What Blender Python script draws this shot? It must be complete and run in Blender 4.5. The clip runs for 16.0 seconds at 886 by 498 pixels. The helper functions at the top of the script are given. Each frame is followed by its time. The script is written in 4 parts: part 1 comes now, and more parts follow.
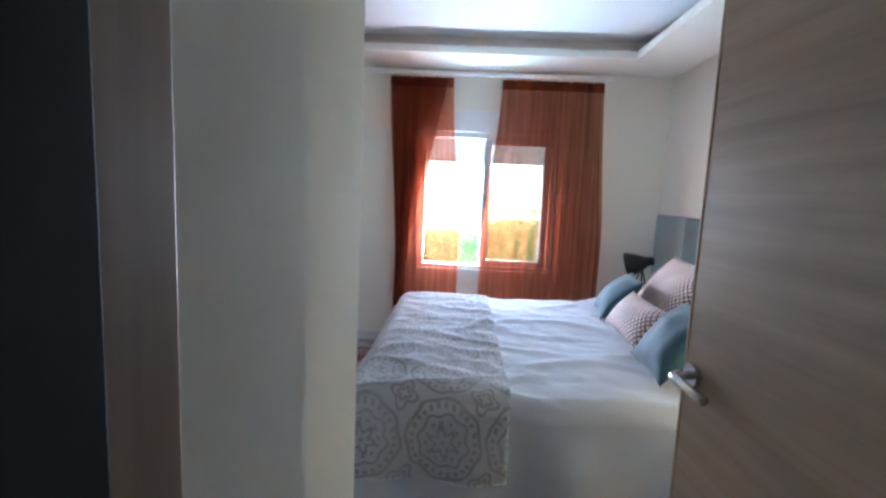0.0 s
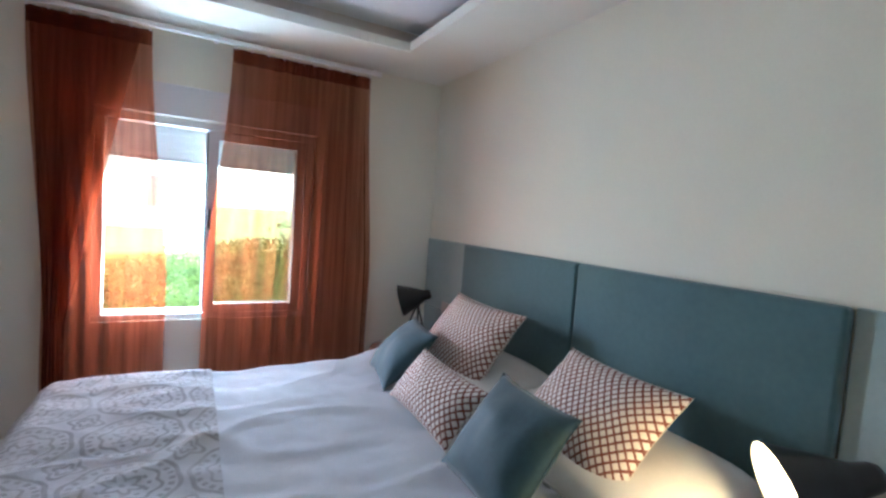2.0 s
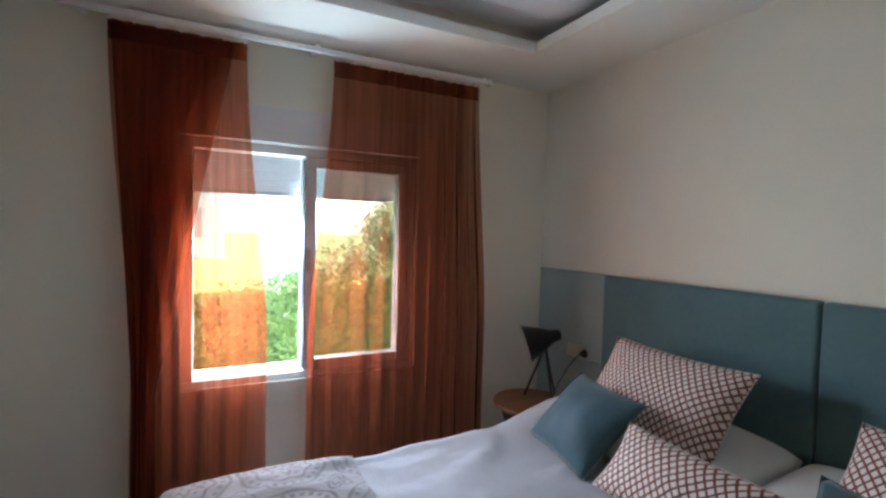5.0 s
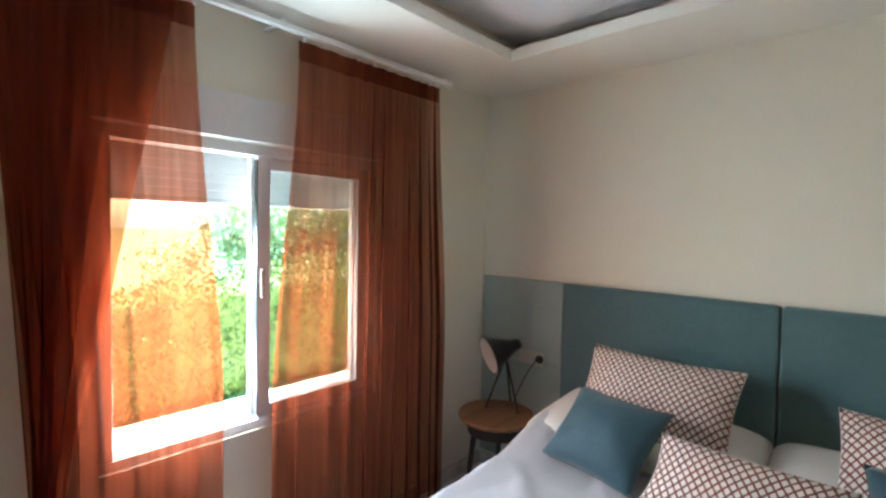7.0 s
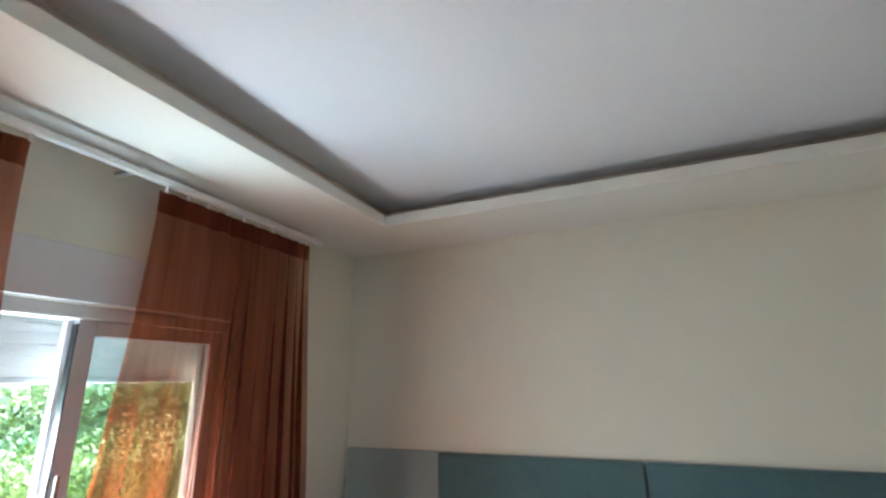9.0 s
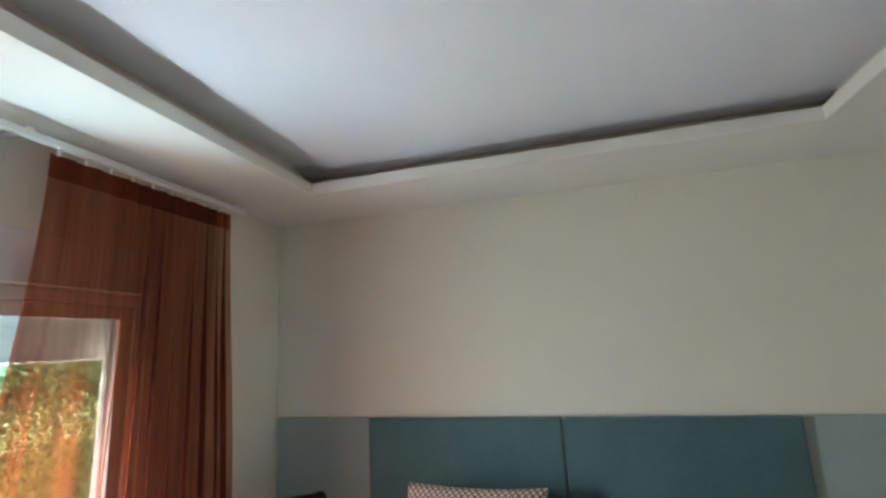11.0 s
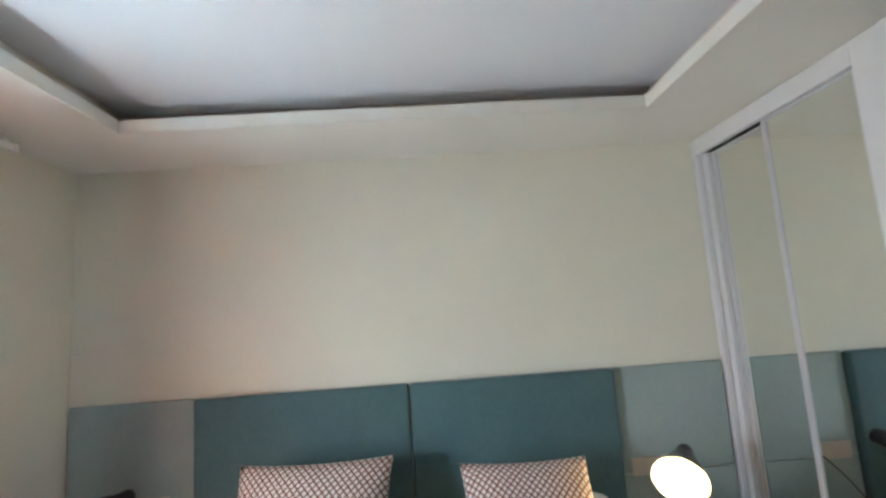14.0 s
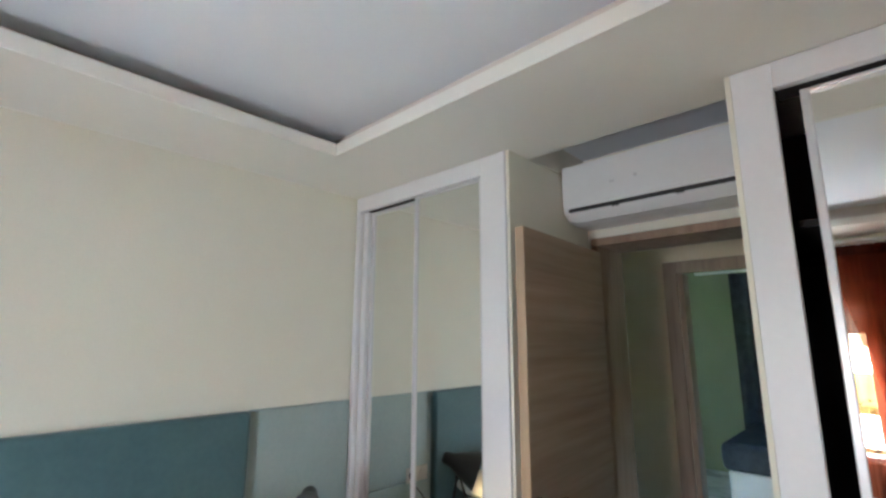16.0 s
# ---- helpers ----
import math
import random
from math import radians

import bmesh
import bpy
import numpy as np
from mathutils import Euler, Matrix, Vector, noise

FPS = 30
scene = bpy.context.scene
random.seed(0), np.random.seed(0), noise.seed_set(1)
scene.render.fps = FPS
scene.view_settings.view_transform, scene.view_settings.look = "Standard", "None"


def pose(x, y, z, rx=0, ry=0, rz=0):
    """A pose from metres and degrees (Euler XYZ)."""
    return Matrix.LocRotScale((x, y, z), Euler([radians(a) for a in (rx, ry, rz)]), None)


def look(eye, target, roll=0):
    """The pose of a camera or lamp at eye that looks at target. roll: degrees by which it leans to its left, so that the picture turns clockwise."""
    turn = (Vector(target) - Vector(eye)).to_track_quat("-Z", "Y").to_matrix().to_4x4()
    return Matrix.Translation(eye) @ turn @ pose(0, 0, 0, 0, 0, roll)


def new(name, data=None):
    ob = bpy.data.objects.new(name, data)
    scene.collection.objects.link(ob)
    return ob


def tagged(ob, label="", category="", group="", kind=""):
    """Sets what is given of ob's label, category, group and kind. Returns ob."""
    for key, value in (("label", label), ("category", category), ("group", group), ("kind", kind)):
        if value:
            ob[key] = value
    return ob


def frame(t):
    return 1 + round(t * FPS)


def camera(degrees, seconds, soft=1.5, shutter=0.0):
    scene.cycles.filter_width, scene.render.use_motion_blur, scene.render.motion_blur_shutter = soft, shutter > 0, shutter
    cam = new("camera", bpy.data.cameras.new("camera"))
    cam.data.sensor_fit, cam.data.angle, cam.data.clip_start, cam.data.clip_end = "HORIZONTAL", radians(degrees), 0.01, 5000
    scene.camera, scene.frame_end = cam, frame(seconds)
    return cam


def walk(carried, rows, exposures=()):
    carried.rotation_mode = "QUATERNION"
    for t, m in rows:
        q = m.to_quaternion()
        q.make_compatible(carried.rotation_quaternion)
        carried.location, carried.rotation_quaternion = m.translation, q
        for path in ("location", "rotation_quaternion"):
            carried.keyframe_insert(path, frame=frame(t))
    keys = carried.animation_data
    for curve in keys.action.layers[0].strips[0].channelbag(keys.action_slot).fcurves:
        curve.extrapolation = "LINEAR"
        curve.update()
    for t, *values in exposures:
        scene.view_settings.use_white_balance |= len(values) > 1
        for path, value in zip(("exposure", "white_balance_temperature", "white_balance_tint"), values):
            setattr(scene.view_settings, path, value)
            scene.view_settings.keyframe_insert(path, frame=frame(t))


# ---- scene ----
cam = camera(87.1, 16.0, soft=2.6)
PATH = [
    (0, (0.659, 0.516, 1.32), (0.591, 2.5, 1.077), 2.6),
    (0.5, (0.674, 0.779, 1.336), (0.765, 2.763, 1.099), 3.1),
    (1, (0.698, 1.035, 1.355), (1.02, 2.996, 1.126), 3.7),
    (1.5, (0.734, 1.255, 1.363), (1.226, 3.188, 1.215), 3.6),
    (2, (0.775, 1.43, 1.368), (1.723, 3.186, 1.236), 4.2),
    (2.5, (0.808, 1.605, 1.386), (2.257, 2.975, 1.233), 4.9),
    (3, (0.805, 1.711, 1.388), (2.372, 2.939, 1.194), 4.3),
    (3.5, (0.755, 1.78, 1.397), (2.254, 3.087, 1.187), 3.9),
    (4, (0.677, 1.876, 1.403), (1.872, 3.474, 1.272), 3.1),
    (4.5, (0.56, 1.985, 1.405), (1.438, 3.781, 1.342), 1.5),
    (7, (-0.041, 2.686, 1.5), (1.429, 4.038, 1.413), 1.2),
    (7.5, (-0.06, 2.808, 1.521), (1.644, 3.856, 1.551), 1.1),
    (8, (-0.063, 2.866, 1.552), (1.706, 3.744, 1.869), -0.1),
    (8.5, (-0.074, 2.881, 1.572), (1.682, 3.687, 2.088), -1.0),
    (11, (-0.063, 2.832, 1.582), (1.828, 3.352, 1.974), -2.8),
    (11.5, (-0.059, 2.785, 1.577), (1.855, 3.286, 1.871), -1.8),
    (12, (-0.008, 2.739, 1.585), (1.973, 2.819, 1.845), -2.0),
    (12.5, (0.022, 2.7, 1.577), (1.99, 2.45, 1.835), -2.3),
    (13, (0.019, 2.718, 1.559), (1.973, 2.384, 1.828), -2.0),
    (13.5, (0.026, 2.779, 1.55), (1.999, 2.61, 1.827), -2.8),
    (14, (0.051, 2.844, 1.544), (2.032, 2.754, 1.801), -3.9),
    (14.5, (0.093, 2.858, 1.541), (2.053, 2.54, 1.784), -2.6),
    (15, (0.11, 2.869, 1.537), (1.939, 2.111, 1.822), -1.0),
    (15.5, (0.157, 2.897, 1.539), (1.719, 1.695, 1.88), 0.0),
    (16, (0.183, 2.947, 1.535), (1.541, 1.528, 1.91), 0.2),
]
EXPOSURES = [(0.0, 4.87, 4340, -4), (1.0, 4.56, 4390, -5), (2.5, 4.22, 4790, -3), (3.5, 4.18, 4940, -2), (4.5, 3.68, 4890, -3), (7.0, 4.17, 5240, -7), (7.5, 4.23, 5240, -6), (8.5, 3.93, 5190, -6),
             (11.0, 3.93, 5080, -9), (12.5, 4.28, 4980, -7), (14.0, 4.40, 4980, -8), (16.0, 4.48, 4980, -6)]
walk(cam, [(t, look(eye, target, roll)) for t, eye, target, roll in PATH], EXPOSURES)

# ---- world and sun ----
SUN_EL, SUN_ROT = radians(60), radians(84)
world = bpy.data.worlds.new("daylight")
world.use_nodes = True
scene.world = world
sky = world.node_tree.nodes.new("ShaderNodeTexSky")
sky.sky_type, sky.sun_disc, sky.sun_elevation, sky.sun_rotation = "NISHITA", False, SUN_EL, SUN_ROT
back = world.node_tree.nodes["Background"]
back.inputs["Strength"].default_value = 0.15
world.node_tree.links.new(sky.outputs[0], back.inputs[0])
sun = new("sun", bpy.data.lights.new("sun", "SUN"))
sun.data.energy, sun.data.angle, sun.data.color = 5.0, radians(0.5), (1, 0.95, 0.87)
sun_dir = Vector((math.sin(SUN_ROT) * math.cos(SUN_EL), math.cos(SUN_ROT) * math.cos(SUN_EL), math.sin(SUN_EL)))
sun.matrix_world = look(sun_dir * 30, (0, 0, 0))

# light of the sky and of the sunlit terrace, in the window's opening
def opening_light(name, z, tilt, watts, tint):
    ob = new(name, bpy.data.lights.new(name, "AREA"))
    ob.data.shape, ob.data.size, ob.data.size_y = "RECTANGLE", 0.62, 0.24
    ob.data.energy, ob.data.color, ob.data.spread = watts, tint, radians(132)
    ob.matrix_world = pose(0.63, 4.70, z, tilt, 0, 11)
    return ob


opening_light("sky_light", 1.38, -54, 1.8, (1.0, 0.90, 0.905))
opening_light("terrace_light", 0.86, -114, 0.92, (1.0, 0.92, 0.92))

# ---- materials ----
def material(name):
    m = bpy.data.materials.new(name)
    m.use_nodes = True
    nt = m.node_tree
    return m, nt, nt.nodes["Principled BSDF"]


def node(nt, kind, **values):
    n = nt.nodes.new(kind)
    for key, v in values.items():
        n.inputs[key].default_value = v
    return n


def coords(nt, scale=(1, 1, 1), space="Object"):
    tc = nt.nodes.new("ShaderNodeTexCoord")
    mp = nt.nodes.new("ShaderNodeMapping")
    mp.inputs["Scale"].default_value = scale
    nt.links.new(tc.outputs[space], mp.inputs["Vector"])
    return mp.outputs[0]


def noisy(nt, vec, scale, detail=4.0, rough=0.55):
    n = node(nt, "ShaderNodeTexNoise", Scale=scale, Detail=detail, Roughness=rough)
    nt.links.new(vec, n.inputs["Vector"])
    return n.outputs["Fac"]


def ramp(nt, fac, stops):
    r = nt.nodes.new("ShaderNodeValToRGB")
    while len(r.color_ramp.elements) < len(stops):
        r.color_ramp.elements.new(0.5)
    for e, (p, c) in zip(r.color_ramp.elements, stops):
        e.position, e.color = p, (*c, 1)
    nt.links.new(fac, r.inputs[0])
    return r.outputs[0]


def maths(nt, op, a, b=0.0):
    n = nt.nodes.new("ShaderNodeMath")
    n.operation = op
    for k, v in ((0, a), (1, b)):
        if isinstance(v, (int, float)):
            n.inputs[k].default_value = v
        else:
            nt.links.new(v, n.inputs[k])
    return n.outputs[0]


def mix(nt, fac, a, b):
    n = nt.nodes.new("ShaderNodeMix")
    n.data_type = "RGBA"
    for k, v in ((0, fac), (6, a), (7, b)):
        if isinstance(v, (int, float)):
            n.inputs[k].default_value = v
        elif isinstance(v, tuple):
            n.inputs[k].default_value = (*v, 1)
        else:
            nt.links.new(v, n.inputs[k])
    return n.outputs[2]


def bumped(nt, bsdf, height, strength, dist):
    b = node(nt, "ShaderNodeBump", Strength=strength, Distance=dist)
    nt.links.new(height, b.inputs["Height"])
    nt.links.new(b.outputs[0], bsdf.inputs["Normal"])


def plain(name, dark, light, rough=0.6, big=2.0, fine=60.0, bump=0.15, dist=0.002, metal=0.0, sheen=0.0, stretch=(1, 1, 1)):
    """Paint, cloth or plastic: two shades mixed at two scales, and a fine relief."""
    m, nt, p = material(name)
    v = coords(nt, stretch)
    f = maths(nt, "ADD", maths(nt, "MULTIPLY", noisy(nt, v, big), 0.65), maths(nt, "MULTIPLY", noisy(nt, v, fine), 0.35))
    nt.links.new(ramp(nt, f, [(0.3, dark), (0.7, light)]), p.inputs["Base Color"])
    p.inputs["Roughness"].default_value, p.inputs["Metallic"].default_value = rough, metal
    if sheen:
        p.inputs["Sheen Weight"].default_value = sheen
    if bump:
        bumped(nt, p, noisy(nt, v, fine * 2), bump, dist)
    return m


def wood(name, dark, mid, light, axis, rough=0.5):
    """Grain runs along the axis given (0, 1 or 2)."""
    m, nt, p = material(name)
    sc = [26.0, 26.0, 26.0]
    sc[axis] = 1.1
    v = coords(nt, tuple(sc))
    f = noisy(nt, v, 1.0, 7.0, 0.62)
    sc2 = [5.0, 5.0, 5.0]
    sc2[axis] = 0.5
    g = noisy(nt, coords(nt, tuple(sc2)), 1.0, 3.0)
    both = maths(nt, "ADD", maths(nt, "MULTIPLY", f, 0.6), maths(nt, "MULTIPLY", g, 0.4))
    nt.links.new(ramp(nt, both, [(0.32, dark), (0.5, mid), (0.68, light)]), p.inputs["Base Color"])
    p.inputs["Roughness"].default_value = rough
    bumped(nt, p, f, 0.2, 0.002)
    return m


WALL = plain("wall_paint", (0.755, 0.735, 0.625), (0.815, 0.795, 0.685), 0.85, 1.3, 90, 0.12, 0.001)
HALL = plain("hall_paint", (0.68, 0.55, 0.37), (0.74, 0.61, 0.42), 0.85, 1.3, 90, 0.1, 0.001)
SOFFIT = plain("soffit_paint", (0.785, 0.772, 0.70), (0.83, 0.818, 0.745), 0.9, 1.0, 90, 0.08, 0.001)
CEIL = plain("ceiling_paint", (0.80, 0.825, 0.855), (0.845, 0.87, 0.90), 0.9, 1.0, 90, 0.08, 0.001)
# taupe in place of ceiling white: the recess's shade is in this colour
COVESHADE = plain("cove_shade", (0.63, 0.575, 0.505), (0.68, 0.625, 0.555), 0.9, 1.2, 90, 0.08, 0.001)
LACQUER = plain("white_lacquer", (0.74, 0.74, 0.75), (0.80, 0.80, 0.81), 0.4, 2.0, 50, 0.04, 0.001)
PVC = plain("white_frame", (0.78, 0.78, 0.78), (0.84, 0.84, 0.84), 0.35, 3.0, 40, 0.03, 0.001)
OAK = wood("grey_oak", (0.235, 0.172, 0.117), (0.335, 0.252, 0.174), (0.42, 0.325, 0.232), 1)
OAK_EDGE = wood("oak_edge", (0.36, 0.26, 0.17), (0.44, 0.33, 0.22), (0.50, 0.38, 0.27), 2)
OAK_FRAME = wood("oak_frame", (0.20, 0.135, 0.09), (0.31, 0.215, 0.145), (0.40, 0.29, 0.20), 2)
TABLE_WOOD = wood("nightstand_wood", (0.15, 0.07, 0.028), (0.22, 0.11, 0.045), (0.29, 0.15, 0.065), 0, 0.4)
VELVET = plain("teal_velvet", (0.055, 0.110, 0.122), (0.085, 0.155, 0.166), 0.75, 3.0, 45, 0.25, 0.003, sheen=0.35)
VELVET_BLUE = plain("blue_teal_velvet", (0.016, 0.050, 0.068), (0.034, 0.086, 0.108), 0.7, 5.0, 60, 0.2, 0.003, sheen=0.25)
PALE = plain("pale_teal_cloth", (0.29, 0.36, 0.35), (0.37, 0.44, 0.425), 0.8, 3.0, 60, 0.2, 0.002, sheen=0.15)
LINEN = plain("white_linen", (0.72, 0.735, 0.765), (0.79, 0.805, 0.835), 0.85, 4.0, 75, 0.35, 0.004, sheen=0.2)
COTTON = plain("cream_cotton", (0.62, 0.56, 0.50), (0.70, 0.64, 0.58), 0.85, 8.0, 120, 0.2, 0.002)
PLATE = plain("cream_plastic", (0.50, 0.46, 0.40), (0.56, 0.52, 0.46), 0.4, 5.0, 50, 0.03, 0.001)
SHEET = plain("white_sheet", (0.70, 0.68, 0.64), (0.78, 0.76, 0.72), 0.85, 4.0, 120, 0.3, 0.003)
BLACK = plain("black_metal", (0.010, 0.010, 0.011), (0.018, 0.018, 0.019), 0.35, 4.0, 80, 0.05, 0.001)
# near-black for dark parts, and for shade put into the closets' colour
DARK = plain("dark_parts_and_shade", (0.012, 0.011, 0.011), (0.03, 0.027, 0.025), 0.8, 3.0, 40, 0.1, 0.001)
RUBBER = plain("dark_plastic", (0.02, 0.02, 0.02), (0.035, 0.035, 0.035), 0.5, 3.0, 40, 0.05, 0.001)
CHROME = plain("chrome", (0.62, 0.62, 0.63), (0.72, 0.72, 0.73), 0.18, 3.0, 90, 0.02, 0.0005, metal=1.0)
STEEL = plain("brushed_steel", (0.30, 0.30, 0.30), (0.40, 0.40, 0.40), 0.38, 3.0, 90, 0.05, 0.001, metal=1.0)
ALU = plain("white_aluminium", (0.62, 0.62, 0.63), (0.70, 0.70, 0.71), 0.35, 3.0, 60, 0.03, 0.001, metal=0.3)
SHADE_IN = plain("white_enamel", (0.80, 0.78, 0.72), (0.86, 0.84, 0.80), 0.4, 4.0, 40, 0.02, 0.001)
TERRACE = plain("pale_terrace_stone", (0.74, 0.73, 0.70), (0.82, 0.81, 0.79), 0.8, 1.0, 20, 0.2, 0.004)
LAWN = plain("lawn", (0.05, 0.10, 0.02), (0.10, 0.17, 0.04), 0.9, 0.5, 20, 0.5, 0.02)
LEAF = plain("hedge_leaf", (0.060, 0.088, 0.007), (0.115, 0.142, 0.012), 0.6, 3.0, 30, 0.1, 0.003)
TREE_LEAF = plain("tree_leaf", (0.24, 0.265, 0.11), (0.38, 0.40, 0.20), 0.6, 2.0, 20, 0.1, 0.003)
BARK = plain("bark", (0.06, 0.045, 0.03), (0.13, 0.10, 0.075), 0.9, 5.0, 30, 0.8, 0.02)
FACADE = plain("white_render", (0.68, 0.66, 0.62), (0.78, 0.76, 0.72), 0.9, 0.4, 10, 0.2, 0.004)
ROOF = plain("clay_roof", (0.25, 0.09, 0.05), (0.38, 0.16, 0.09), 0.85, 1.0, 15, 0.4, 0.02)
GREEN_WALL = plain("pale_green_paint", (0.30, 0.32, 0.20), (0.36, 0.38, 0.25), 0.85, 1.3, 90, 0.1, 0.001)
DARK_CLOTH = plain("dark_blue_grey_cloth", (0.02, 0.024, 0.032), (0.06, 0.066, 0.08), 0.85, 9.0, 60, 0.4, 0.004)


def mirror_material():
    m, nt, p = material("mirror")
    p.inputs["Metallic"].default_value, p.inputs["Roughness"].default_value = 1.0, 0.015
    p.inputs["Base Color"].default_value = (0.86, 0.88, 0.86, 1)
    return m


def pane_material():
    m, nt, p = material("window_glass")
    nt.nodes.remove(p)
    gl = node(nt, "ShaderNodeBsdfGlossy", Roughness=0.02)
    tr = node(nt, "ShaderNodeBsdfTransparent", Color=(0.95, 0.97, 0.96, 1))
    fr = node(nt, "ShaderNodeFresnel", IOR=1.45)
    mx = nt.nodes.new("ShaderNodeMixShader")
    nt.links.new(fr.outputs[0], mx.inputs[0])
    nt.links.new(tr.outputs[0], mx.inputs[1])
    nt.links.new(gl.outputs[0], mx.inputs[2])
    nt.links.new(mx.outputs[0], nt.nodes["Material Output"].inputs[0])
    return m


def sheer_material():
    """Thin rust-coloured voile: part of the light goes straight through, part is spread."""
    m, nt, p = material("rust_voile")
    p.inputs["Roughness"].default_value = 0.8
    v = coords(nt)
    weave = noisy(nt, coords(nt, (1, 1, 0.02)), 28.0, 2.0)
    col = ramp(nt, maths(nt, "ADD", maths(nt, "MULTIPLY", weave, 0.6), maths(nt, "MULTIPLY", noisy(nt, v, 3.0), 0.4)),
               [(0.3, (0.050, 0.008, 0.005)), (0.7, (0.080, 0.012, 0.008))])
    nt.links.new(col, p.inputs["Base Color"])
    tl = nt.nodes.new("ShaderNodeBsdfTranslucent")
    nt.links.new(ramp(nt, weave, [(0.3, (0.16, 0.028, 0.009)), (0.7, (0.22, 0.040, 0.013))]), tl.inputs["Color"])
    tr = node(nt, "ShaderNodeBsdfTransparent", Color=(0.97, 0.64, 0.48, 1))
    a = node(nt, "ShaderNodeMixShader", Fac=0.62)
    nt.links.new(p.outputs[0], a.inputs[1])
    nt.links.new(tl.outputs[0], a.inputs[2])
    # the threads lie closer together in some upright bands than in others
    bands = maths(nt, "ADD", maths(nt, "MULTIPLY", noisy(nt, coords(nt, (1, 1, 0.03)), 30.0, 2.0), 0.6), maths(nt, "MULTIPLY", noisy(nt, coords(nt, (1, 1, 0.10)), 8.0, 2.0), 0.4))
    b = nt.nodes.new("ShaderNodeMixShader")
    nt.links.new(ramp(nt, bands, [(0.36, (0.30, 0.30, 0.30)), (0.64, (0.56, 0.56, 0.56))]), b.inputs[0])
    nt.links.new(a.outputs[0], b.inputs[1])
    nt.links.new(tr.outputs[0], b.inputs[2])
    nt.links.new(b.outputs[0], nt.nodes["Material Output"].inputs[0])
    return m


def frosted_material():
    m, nt, p = material("frosted_glass")
    nt.nodes.remove(p)
    gl = node(nt, "ShaderNodeBsdfGlossy", Roughness=0.25)
    tr = node(nt, "ShaderNodeBsdfRefraction", Roughness=0.55, IOR=1.05, Color=(0.45, 0.475, 0.44, 1))
    tl = node(nt, "ShaderNodeBsdfTranslucent", Color=(0.31, 0.34, 0.31, 1))
    a = node(nt, "ShaderNodeMixShader", Fac=0.35)
    nt.links.new(tr.outputs[0], a.inputs[1])
    nt.links.new(tl.outputs[0], a.inputs[2])
    b = node(nt, "ShaderNodeMixShader", Fac=0.08)
    nt.links.new(a.outputs[0], b.inputs[1])
    nt.links.new(gl.outputs[0], b.inputs[2])
    nt.links.new(b.outputs[0], nt.nodes["Material Output"].inputs[0])
    return m


def lattice_material():
    """White cotton printed with a net of rust-red diamonds."""
    m, nt, p = material("rust_lattice_cotton")
    tc = nt.nodes.new("ShaderNodeTexCoord")
    sp = nt.nodes.new("ShaderNodeSeparateXYZ")
    nt.links.new(tc.outputs["UV"], sp.inputs[0])
    u, v = maths(nt, "MULTIPLY", sp.outputs[0], 35.0), maths(nt, "MULTIPLY", sp.outputs[1], 29.0)
    def line(w):
        fr = maths(nt, "FRACT", w)
        return maths(nt, "ABSOLUTE", maths(nt, "SUBTRACT", fr, 0.5))
    near = maths(nt, "MAXIMUM", line(maths(nt, "ADD", u, v)), line(maths(nt, "SUBTRACT", u, v)))
    wob = maths(nt, "MULTIPLY", maths(nt, "SUBTRACT", noisy(nt, coords(nt), 70.0), 0.5), 0.10)
    f = maths(nt, "ADD", near, wob)
    net = ramp(nt, f, [(0.335, (0, 0, 0)), (0.37, (1, 1, 1))])
    base = ramp(nt, noisy(nt, coords(nt), 9.0), [(0.3, (0.70, 0.64, 0.57)), (0.7, (0.78, 0.73, 0.67))])
    red = ramp(nt, noisy(nt, coords(nt), 30.0), [(0.3, (0.14, 0.040, 0.026)), (0.7, (0.21, 0.064, 0.042))])
    nt.links.new(mix(nt, net, base, red), p.inputs["Base Color"])
    p.inputs["Roughness"].default_value = 0.85
    bumped(nt, p, noisy(nt, coords(nt), 160.0), 0.3, 0.002)
    return m


